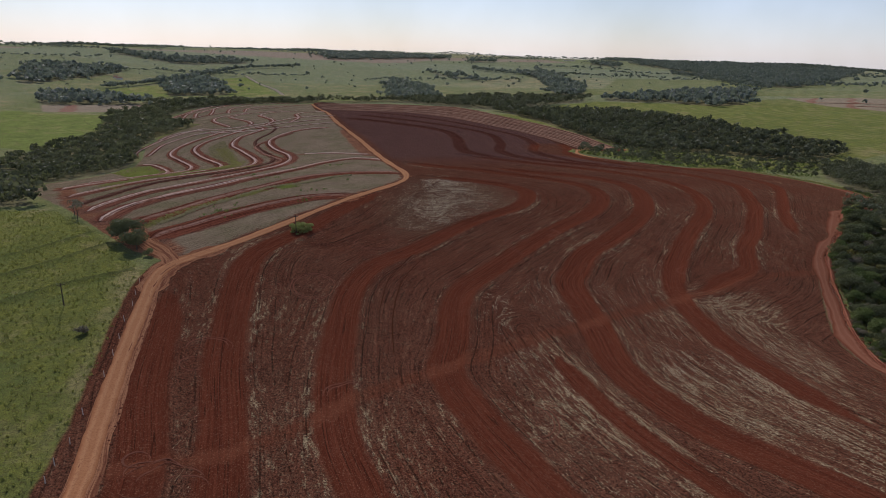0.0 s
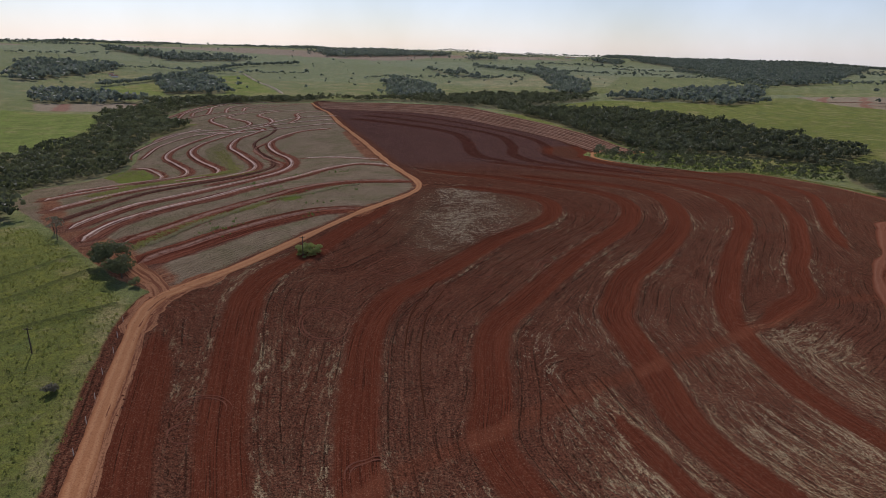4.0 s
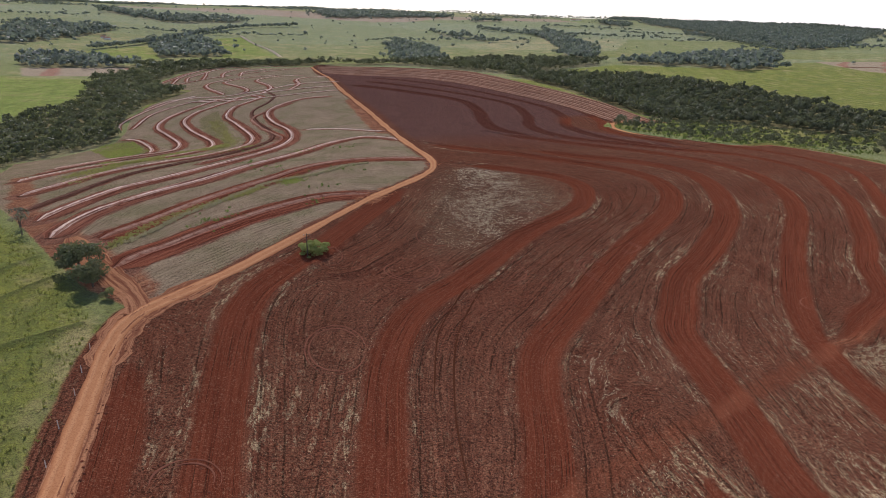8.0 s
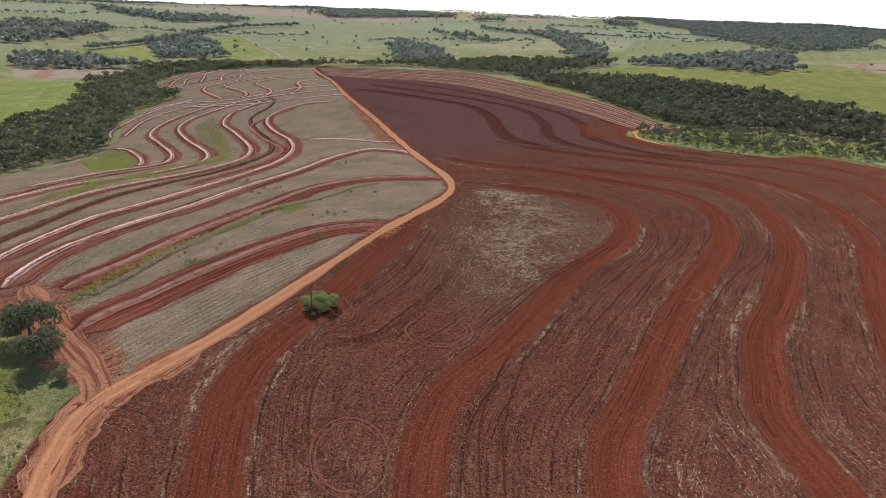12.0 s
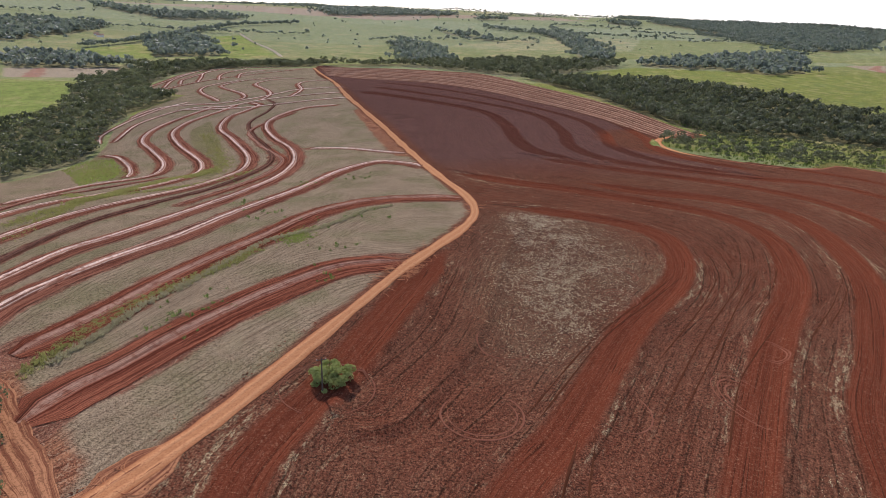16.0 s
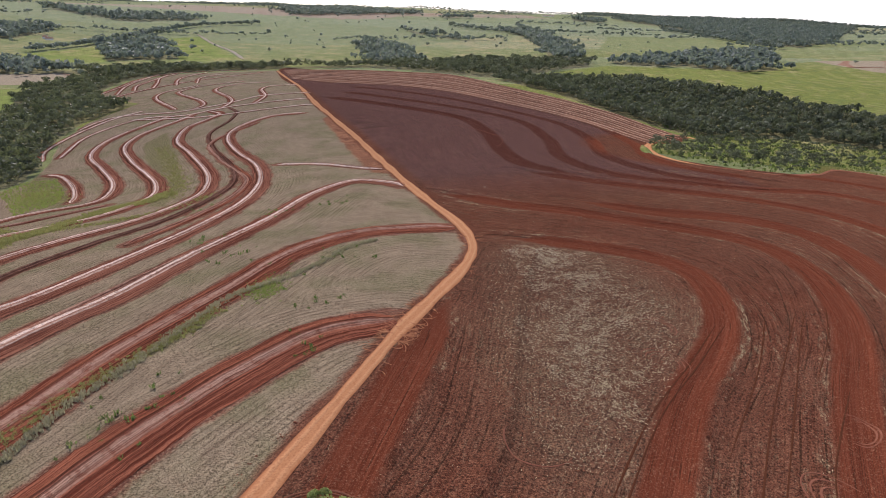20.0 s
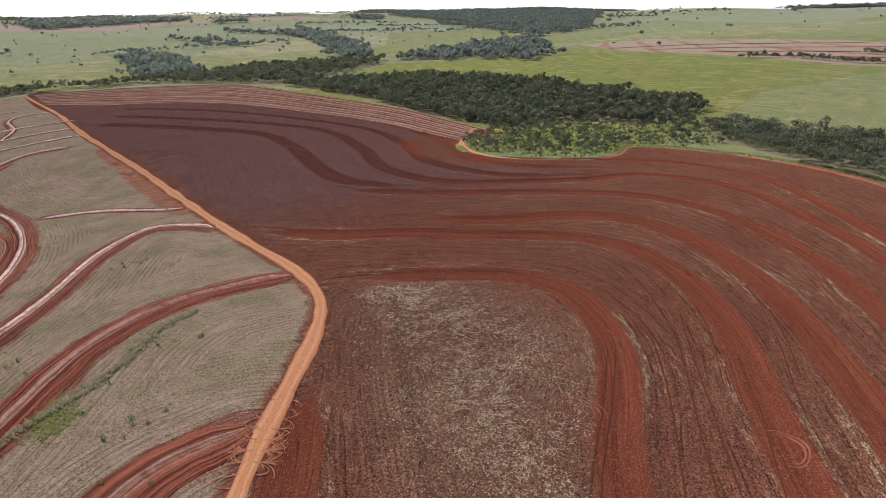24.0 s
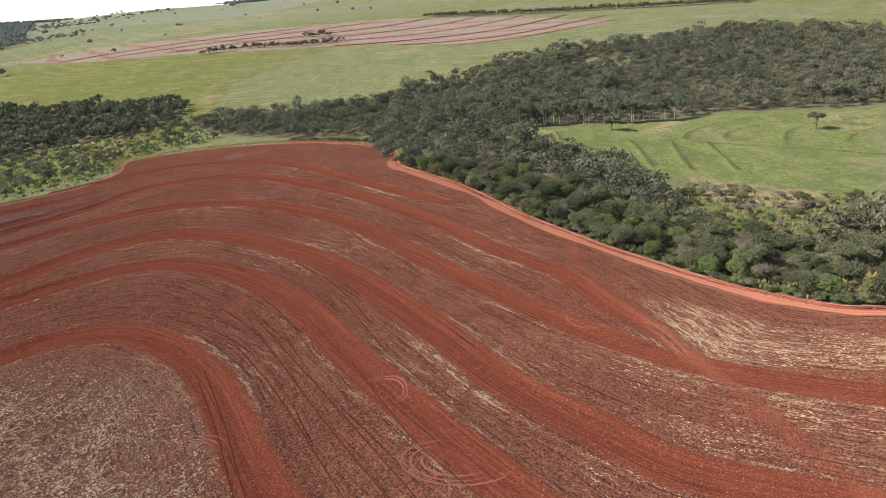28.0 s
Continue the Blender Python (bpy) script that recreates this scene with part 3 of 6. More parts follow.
    fleck = n.math("MULTIPLY", n.step(n.noise(2.2, 3, 0.8), 0.47, 0.60), n.step(n.noise(1.0, 3, 0.6, n.vec(n.math("MULTIPLY", across, 0.7), n.math("MULTIPLY", x, 0.05), n.math("MULTIPLY", y, 0.05))), 0.36, 0.60))
    tuftv = n.vec(n.math("MULTIPLY", across, 0.85), n.math("MULTIPLY", x, 0.22), n.math("MULTIPLY", y, 0.22))
    wisp = n.math("MULTIPLY", n.step(n.math("ADD", n.noise(1.0, 3, 0.7, tuftv), n.math("MULTIPLY", n.attr("straw"), 0.14)), 0.61, 0.68), n.step(n.noise(2.3, 3, 0.85), 0.42, 0.56))
    fleck = n.math("ADD", n.math("MULTIPLY", fleck, 0.30), wisp, clamp=True)
    clump = n.math("MULTIPLY", n.step(n.noise(2.6, 3, 0.85), 0.45, 0.58), n.step(n.noise(0.16, 4, 0.7), 0.36, 0.70, 0.2, 0.8))
    litter = n.attr("litter")
    fleck = n.math("ADD", n.math("MULTIPLY", fleck, n.math("SUBTRACT", 1.0, litter)), n.math("MULTIPLY", clump, litter))
    soil = n.mix(n.math("MULTIPLY", litter, 0.6), soil, n.mix(fine, (0.092, 0.045, 0.029), (0.150, 0.086, 0.053)))
    fresh = n.attr("fresh")
    soil = n.mix(fresh, soil, n.mix(n.step(streak, 0.3, 0.7), (0.088, 0.042, 0.039), (0.132, 0.064, 0.055)))
    amount = n.math("MULTIPLY", fleck, n.math("MULTIPLY", n.step(n.attr("straw"), 0.05, 0.9, 0.12, 0.78), n.math("SUBTRACT", 1.0, n.math("MULTIPLY", litter, 0.45))), clamp=True)
    soil = n.mix(amount, soil, STRAW)
    band = n.math("ADD", n.attr("band"), n.math("ADD", n.math("MULTIPLY", wob, 2.2), n.math("MULTIPLY", n.math("SUBTRACT", fine, 0.5), 1.2)))
    lanes = n.noise(1.0, 3, 0.6, n.vec(n.math("MULTIPLY", across, 2.2), n.math("MULTIPLY", x, 0.03), n.math("MULTIPLY", y, 0.03)))
    red = n.mix(n.step(lanes, 0.35, 0.7), (0.112, 0.0295, 0.016), (0.162, 0.0455, 0.0240))
    # far strips darkened in colour for the shaded sides of their banks
    red = n.mix(n.math("MULTIPLY", fresh, 0.75), red, (0.052, 0.021, 0.018))
    in_band = n.step(band, 1.5, -0.5)
    # grooves without relief: their shade is drawn as dark lines
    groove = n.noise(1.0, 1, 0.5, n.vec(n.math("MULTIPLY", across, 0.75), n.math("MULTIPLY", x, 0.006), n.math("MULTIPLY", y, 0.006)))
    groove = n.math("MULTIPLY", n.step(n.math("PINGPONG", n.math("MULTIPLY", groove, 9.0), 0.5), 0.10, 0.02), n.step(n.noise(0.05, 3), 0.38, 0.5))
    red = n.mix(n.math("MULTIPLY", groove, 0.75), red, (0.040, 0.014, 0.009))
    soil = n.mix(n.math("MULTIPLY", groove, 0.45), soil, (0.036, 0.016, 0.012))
    # clods with the shade beside them painted near-black
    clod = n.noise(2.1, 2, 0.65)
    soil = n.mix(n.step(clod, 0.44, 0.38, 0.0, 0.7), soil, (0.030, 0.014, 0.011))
    soil = n.mix(n.step(clod, 0.56, 0.63, 0.0, 0.38), soil, (0.28, 0.128, 0.068))
    soil = n.mix(in_band, soil, red)
    soil = n.mix(n.step(n.math("ADD", n.attr("track"), n.math("MULTIPLY", wob, 3)), 3.2, 0.9, 0.0, 0.8), soil, n.mix(streak, (0.125, 0.037, 0.020), (0.235, 0.078, 0.040)))
    rim = n.step(n.attr("rim"), 0.3, 0.7)
    soil = n.mix(rim, soil, n.mix(n.noise(0.05, 4), (0.20, 0.092, 0.058), (0.33, 0.180, 0.118)))
    t_r = n.step(n.math("ADD", n.attr("tilled"), n.math("MULTIPLY", wob, 2)), -0.5, 0.5)
    colour = n.mix(t_r, colour, soil)
    far_soil = n.mix(n.step(n.math("SINE", n.math("ADD", n.math("MULTIPLY", n.attr("contour"), 2.6), n.math("MULTIPLY", n.noise(0.008, 3), 6.0))), 0.75, 0.95), n.mix(fine, (0.150, 0.122, 0.085), (0.23, 0.19, 0.132)), (0.18, 0.10, 0.068))
    colour = n.mix(n.step(n.attr("plough"), -3, 3), colour, far_soil)
    colour = n.mix(n.math("MULTIPLY", n.step(n.math("ADD", n.attr("edge_bare"), n.math("MULTIPLY", wob, 5)), 4.2, 2.2), n.math("SUBTRACT", 1.0, t_r)), colour, n.mix(fine, (0.13, 0.045, 0.025), (0.24, 0.10, 0.06)))
    # plough lines, clods and crumbs; furrow and gap shade is painted near-black
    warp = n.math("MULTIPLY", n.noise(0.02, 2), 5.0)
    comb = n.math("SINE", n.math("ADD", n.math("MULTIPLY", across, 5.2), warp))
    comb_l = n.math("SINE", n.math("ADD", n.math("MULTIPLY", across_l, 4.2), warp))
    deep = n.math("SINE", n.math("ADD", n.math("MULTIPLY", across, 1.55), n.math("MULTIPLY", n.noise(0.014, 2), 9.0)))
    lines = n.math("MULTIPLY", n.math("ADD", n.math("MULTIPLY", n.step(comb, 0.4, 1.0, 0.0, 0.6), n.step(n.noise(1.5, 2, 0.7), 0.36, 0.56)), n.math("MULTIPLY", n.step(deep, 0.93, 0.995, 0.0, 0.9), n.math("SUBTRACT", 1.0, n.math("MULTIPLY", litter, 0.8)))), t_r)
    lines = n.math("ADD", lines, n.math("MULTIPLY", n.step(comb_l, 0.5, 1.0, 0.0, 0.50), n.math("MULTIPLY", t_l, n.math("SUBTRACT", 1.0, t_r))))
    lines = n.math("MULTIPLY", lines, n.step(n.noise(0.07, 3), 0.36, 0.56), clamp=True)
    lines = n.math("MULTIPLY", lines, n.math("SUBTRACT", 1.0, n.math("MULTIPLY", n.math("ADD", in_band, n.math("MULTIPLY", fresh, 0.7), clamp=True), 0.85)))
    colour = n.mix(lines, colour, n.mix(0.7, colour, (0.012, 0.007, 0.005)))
    # lumps and crumbs: the dark end of each noise is painted shade
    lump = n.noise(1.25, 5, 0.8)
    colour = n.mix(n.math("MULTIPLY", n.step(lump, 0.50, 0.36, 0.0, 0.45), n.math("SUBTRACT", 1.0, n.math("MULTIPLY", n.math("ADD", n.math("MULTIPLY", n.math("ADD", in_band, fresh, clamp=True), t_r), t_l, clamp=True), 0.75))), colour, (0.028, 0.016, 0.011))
    colour = n.mix(n.math("MULTIPLY", n.step(lump, 0.55, 0.70, 0.0, 0.40), n.math("ADD", t_r, t_l, clamp=True)), colour, (0.34, 0.195, 0.115))
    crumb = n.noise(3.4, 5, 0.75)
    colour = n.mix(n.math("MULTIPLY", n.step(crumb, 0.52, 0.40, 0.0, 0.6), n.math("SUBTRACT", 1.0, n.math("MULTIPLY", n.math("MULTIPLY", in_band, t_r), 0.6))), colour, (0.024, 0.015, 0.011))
    colour = n.mix(n.math("MULTIPLY", n.step(crumb, 0.54, 0.68, 0.0, 0.48), n.math("ADD", t_r, t_l, clamp=True)), colour, (0.36, 0.23, 0.14))
    n.put(n.bsdf.inputs["Diffuse Roughness"], n.math("MULTIPLY", n.math("ADD", t_r, t_l, clamp=True), 0.8))
    n.put(n.bsdf.inputs["Sheen Weight"], n.math("MULTIPLY", n.math("SUBTRACT", 1.0, n.math("ADD", t_r, t_l, clamp=True)), n.math("MULTIPLY_ADD", n.math("SUBTRACT", 1.0, lush, clamp=True), 0.15, 0.03)))      # bluish sheen at grazing angles, in place of haze over far grass
    n.bsdf.inputs["Sheen Roughness"].default_value = 0.30
    n.bsdf.inputs["Sheen Tint"].default_value = (0.80, 0.90, 1.0, 1)
    n.bump(n.math("ADD", n.math("MULTIPLY", streak, n.math("MULTIPLY", t_r, 0.6)), n.math("ADD", n.math("MULTIPLY", crumb, 1.2), n.math("MULTIPLY", tuft, 0.9))), 0.9, 0.4)
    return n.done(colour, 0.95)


def bank_material(name, pale, dark=(0.125, 0.034, 0.020), light=(0.36, 0.128, 0.072), crest_tone=(0.66, 0.42, 0.30), rub=(0.42, 0.235, 0.165)):
    """Thrown-up earth: a narrow pale crest on the upper side, a rubbed shoulder, then red wheel lanes with dark cuts
    painted between as shade.
    """
    n = Nodes(name)
    n.bsdf.inputs["Specular IOR Level"].default_value = 0.0
    s = n.attr("across")
    x, y, _ = n.xyz()
    wob = n.math("SUBTRACT", n.noise(0.18, 4), 0.5)
    p = n.math("ADD", s, n.math("MULTIPLY", wob, 0.6))
    lanes = n.noise(1.0, 4, 0.75, n.vec(n.math("MULTIPLY", p, 2.8), n.math("MULTIPLY", x, 0.03), n.math("MULTIPLY", y, 0.03)))
    thin = n.noise(1.0, 2, 0.6, n.vec(n.math("MULTIPLY", p, 5.0), n.math("MULTIPLY", x, 0.02), n.math("MULTIPLY", y, 0.02)))
    colour = n.mix(n.step(lanes, 0.42, 0.58), dark, light)
    broken = n.math("MULTIPLY", n.step(n.noise(0.09, 4, 0.7), 0.30, 0.44, 0.35, 1.0), n.step(n.noise(0.55, 3, 0.7), 0.36, 0.50, 0.35, 1.0))
    shoulder = n.math("MULTIPLY", n.step(n.math("ABSOLUTE", n.math("ADD", p, 0.7)), 1.7, 0.7), n.step(lanes, 0.36, 0.54, 0.2, 1.0))
    colour = n.mix(n.math("MULTIPLY", n.math("MULTIPLY", shoulder, broken), min(1.0, 0.35 + pale)), colour, rub)
    crest = n.math("ADD", n.step(n.math("ABSOLUTE", n.math("ADD", p, 1.0)), 0.62, 0.40), n.math("MULTIPLY", n.step(n.math("ABSOLUTE", n.math("ADD", p, -0.35)), 0.32, 0.1), 0.55), clamp=True)
    colour = n.mix(n.math("MULTIPLY", n.math("MULTIPLY", crest, broken), pale), colour, crest_tone)
    # thin cuts, then a line at the upper foot: shadow lines painted dark
    colour = n.mix(n.step(thin, 0.44, 0.36, 0.0, 0.65), colour, (0.042, 0.017, 0.012))
    colour = n.mix(n.math("MULTIPLY", n.step(n.math("ABSOLUTE", n.math("ADD", p, 2.5)), 0.45, 0.15), 0.7), colour, (0.05, 0.02, 0.014))
    crumb = n.noise(3.4, 5, 0.75)
    # shade between crumbs, darkened in the colour
    colour = n.mix(n.step(crumb, 0.52, 0.40, 0.0, 0.45), colour, (0.03, 0.016, 0.011))
    n.bump(n.math("ADD", lanes, crumb), 0.9, 0.4)
    return n.done(colour)


def road_material(name, light, dark, rut_tone):
    n = Nodes(name)
    n.bsdf.inputs["Specular IOR Level"].default_value = 0.0
    s = n.attr("across")
    wob = n.math("SUBTRACT", n.noise(0.2, 4), 0.5)
    p = n.math("ABSOLUTE", n.math("ADD", s, n.math("MULTIPLY", wob, 0.9)))
    rut = n.step(n.math("ABSOLUTE", n.math("SUBTRACT", p, 0.95)), 0.55, 0.15)
    colour = n.mix(n.noise(0.35, 4), light, n.mix(0.5, light, dark))
    colour = n.mix(n.math("MULTIPLY", rut, 0.55), colour, n.mix(0.4, light, rut_tone))
    colour = n.mix(n.step(n.noise(3.2, 5, 0.75), 0.36, 0.55, 0.55, 0.0), colour, dark)
    colour = n.mix(n.step(p, 1.4, 2.3), colour, dark)
    n.bump(n.math("ADD", rut, n.noise(2.5, 4)), 0.5, 0.2)
    return n.done(colour)


def lane_material(name, dark, light):
    """Dirt worn into many thin lanes by turning wheels."""
    n = Nodes(name)
    n.bsdf.inputs["Specular IOR Level"].default_value = 0.0
    x, y, _ = n.xyz()
    s = n.math("ADD", n.attr("across"), n.math("MULTIPLY", n.noise(0.10, 3), 1.0))
    lanes = n.noise(1.0, 4, 0.7, n.vec(n.math("MULTIPLY", s, 2.0), n.math("MULTIPLY", x, 0.06), n.math("MULTIPLY", y, 0.06)))
    colour = n.mix(n.step(lanes, 0.40, 0.60), dark, light)
    colour = n.mix(n.step(n.noise(2.2, 4, 0.75), 0.52, 0.38, 0.0, 0.5), colour, n.mix(0.6, dark, (0.02, 0.01, 0.008)))
    n.bump(lanes, 0.6, 0.3)
    return n.done(colour)


def leaf_material(name, dark, light, tint="object", through_leaf=0.28, haze_sheen=0.03):
    n = Nodes(name)
    if tint == "object":
        seed = n.tree.nodes.new("ShaderNodeObjectInfo").outputs["Random"]
    else:
        seed = n.attr("tint")
    island = n.tree.nodes.new("ShaderNodeNewGeometry").outputs["Random Per Island"]
    f = n.math("ADD", n.math("MULTIPLY", seed, 0.75), n.math("MULTIPLY", island, 0.25))
    colour = n.mix(f, dark, light)
    n.put(n.bsdf.inputs["Base Color"], colour)
    n.bsdf.inputs["Roughness"].default_value = 0.55
    n.bsdf.inputs["Specular IOR Level"].default_value = 0.03
    # sheen pales leaves at grazing angles, standing in for haze
    n.bsdf.inputs["Sheen Weight"].default_value = haze_sheen
    lit = n.tree.nodes.new("ShaderNodeBsdfTranslucent")
    n.put(lit.inputs["Color"], n.mix(0.35, colour, (0.12, 0.16, 0.02)))
    both = n.tree.nodes.new("ShaderNodeMixShader")
    both.inputs[0].default_value = through_leaf
    n.tree.links.new(n.bsdf.outputs[0], both.inputs[1])
    n.tree.links.new(lit.outputs[0], both.inputs[2])
    n.tree.links.new(both.outputs[0], n.out.inputs["Surface"])
    return n.mat


def plain_material(name, dark, light, scale=2.0, rough=0.85):
    n = Nodes(name)
    n.bsdf.inputs["Specular IOR Level"].default_value = 0.0
    f = n.noise(scale, 4, 0.65)
    n.bump(f, 0.4, 0.05)
    return n.done(n.mix(f, dark, light), rough)


M_GROUND = ground_material()
M_PALE_BANK, M_RED_BANK = bank_material("pale subsoil bank", 1.0, (0.140, 0.044, 0.027), (0.37, 0.155, 0.095), (0.86, 0.66, 0.53), (0.52, 0.295, 0.205)), bank_material("red soil bank", 0.4)
M_RIM_BANK = bank_material("dry tan bank", 0.9, (0.130, 0.050, 0.032), (0.34, 0.170, 0.108), (0.54, 0.345, 0.235), (0.42, 0.235, 0.155))
M_FAR_BANK = bank_material("far red bank", 0.15, (0.085, 0.032, 0.021), (0.26, 0.105, 0.062))
M_DITCH = bank_material("dark earth ditch", 0.0, (0.070, 0.030, 0.021), (0.17, 0.075, 0.048))
M_ROAD = road_material("orange dirt road", (0.54, 0.268, 0.124), (0.29, 0.105, 0.048), (0.64, 0.38, 0.20))
M_EDGE = road_material("red dirt track", (0.245, 0.104, 0.062), (0.155, 0.054, 0.030), (0.33, 0.168, 0.108))
M_SPUR = lane_material("streaky worn dirt", (0.21, 0.078, 0.042), (0.45, 0.215, 0.108))
M_CUT = bank_material("raw red cut", 0.0)
M_LEAF = leaf_material("broad leaves", (0.044, 0.056, 0.028), (0.140, 0.150, 0.078), "object", 0.2)
M_WOOD_LEAF = leaf_material("woodland leaves", (0.048, 0.056, 0.036), (0.160, 0.166, 0.104), "tint", 0.2)
M_PALE_LEAF = leaf_material("olive woodland leaves", (0.072, 0.080, 0.048), (0.185, 0.188, 0.115), "tint")
# far trees: haze put into a paler blue-grey leaf colour
M_HAZY_LEAF = leaf_material("far leaves paled for haze", (0.120, 0.145, 0.130), (0.210, 0.235, 0.200), "tint", 0.28, 0.10)
M_DRY_LEAF = leaf_material("dry scrub twigs", (0.12, 0.102, 0.075), (0.23, 0.198, 0.150))
M_BRIGHT_LEAF = leaf_material("bright castor leaves", (0.21, 0.245, 0.075), (0.33, 0.355, 0.14), "object", 0.35)
M_WEED = leaf_material("weed blades", (0.18, 0.175, 0.062), (0.35, 0.32, 0.13), "tint", 0.3)
M_BRIGHT_WEED = leaf_material("fresh weed blades", (0.15, 0.19, 0.05), (0.26, 0.30, 0.09), "tint", 0.4)
M_DARK_WEED = leaf_material("dark weed blades", (0.07, 0.11, 0.03), (0.13, 0.17, 0.06), "tint", 0.4)
M_BARK = plain_material("grey bark", (0.06, 0.045, 0.035), (0.17, 0.14, 0.11))
M_POLE = plain_material("weathered pole wood", (0.05, 0.04, 0.032), (0.13, 0.105, 0.085))
M_POST = plain_material("whitewashed post", (0.30, 0.27, 0.23), (0.55, 0.51, 0.45))
M_RUT = plain_material("pressed pale soil", (0.13, 0.045, 0.028), (0.25, 0.108, 0.066), 0.8)
M_DARK_RUT = plain_material("deep dark furrow soil", (0.055, 0.020, 0.011), (0.10, 0.037, 0.02), 1.2)
M_METAL = plain_material("grey insulator", (0.25, 0.25, 0.25), (0.4, 0.4, 0.4))


# ---- mesh helpers ----
def relief(lee, edge):
    """Broad banks thrown up on the lower side of the bare strips."""
    bank = 0.85 * np.exp(-(((lee - 0.4) / 1.6) ** 2)) - 0.25 * np.exp(-(((lee + 2.5) / 1.5) ** 2))
    return np.where(lee > 40, 0, bank) * np.clip((edge - 4) / 6, 0, 1)


def surface(x, y):
    """Height of the ploughed field with its banks."""
    px, py = x.ravel(), y.ravel()
    lee, across = np.full(px.shape, 60.0), np.full(px.shape, 60.0)
    for half, pts in BANDS:
        half = half * 1.06
        d, side = line_distance(px, py, curve(pts, 4))
        lee = np.where(d < np.abs(across), d * side - half, lee)
        across = np.where(d < np.abs(across), d * side, across)
    return (land(px, py) + relief(lee, line_distance(px, py, ROAD)[0])).reshape(x.shape)


def mesh_of(name, verts, faces, material, **attrs):
    me = bpy.data.meshes.new(name)
    me.from_pydata([tuple(v) for v in np.asarray(verts, float)], [], [tuple(int(i) for i in f) for f in faces])
    me.materials.append(material)
    for key, values in attrs.items():
        me.attributes.new(key, "FLOAT", "POINT").data.foreach_set("value", np.asarray(values, np.float32))
    return me


def ribbon(name, line, half, profile, material, lift=0.10, ragged=0.35, label="", category="", kind="", seed=1, on=land, rough=0.03):
    """A strip of earth laid along a line on the land. profile: heights at even places across it."""
    rng = np.random.RandomState(seed)
    t = np.gradient(line, axis=0)
    t /= np.linalg.norm(t, axis=1, keepdims=True)
    side = np.stack([-t[:, 1], t[:, 0]], 1)
    k, m = len(profile), len(line)
    wide = 1 + ragged * np.convolve(rng.uniform(-1, 1, m + 8), np.ones(5) / 5, "same")[4:-4][:m]
    s = np.linspace(-half, half, k)
    wide *= np.clip((np.minimum(np.arange(m), np.arange(m)[::-1]) + 2) / 5.0, 0.4, 1)
    taper = np.clip(np.minimum(np.arange(m), np.arange(m)[::-1]) / 3.0, 0.15, 1)
    x = line[:, 0:1] + side[:, 0:1] * s * wide[:, None]
    y = line[:, 1:2] + side[:, 1:2] * s * wide[:, None]
    z = on(x, y) + lift + np.asarray(profile) * taper[:, None] + rng.uniform(-rough, rough, x.shape)
    v = np.stack([x, y, z], -1).reshape(-1, 3)
    f = [(i * k + j, i * k + j + 1, (i + 1) * k + j + 1, (i + 1) * k + j) for i in range(m - 1) for j in range(k - 1)]
    f = [q[::-1] for q in f]
    me = mesh_of(name, v, f, material, across=np.tile(s, m))
    me.shade_smooth()
    return tagged(new(name, me), label, category, kind=kind)


# ---- the ground, one sheet to the horizon ----
def axis(lo, hi, step, first, last, grow=1.03):
    mid = list(np.arange(lo, hi + step / 2, step))
    d, v = step, mid[-1]
    while v < last:
        d *= grow
        v += d
        mid.append(v)
    d, v, low = step, mid[0], []
    while v > first:
        d *= grow
        v -= d
        low.append(v)
    return np.array(low[::-1] + mid)


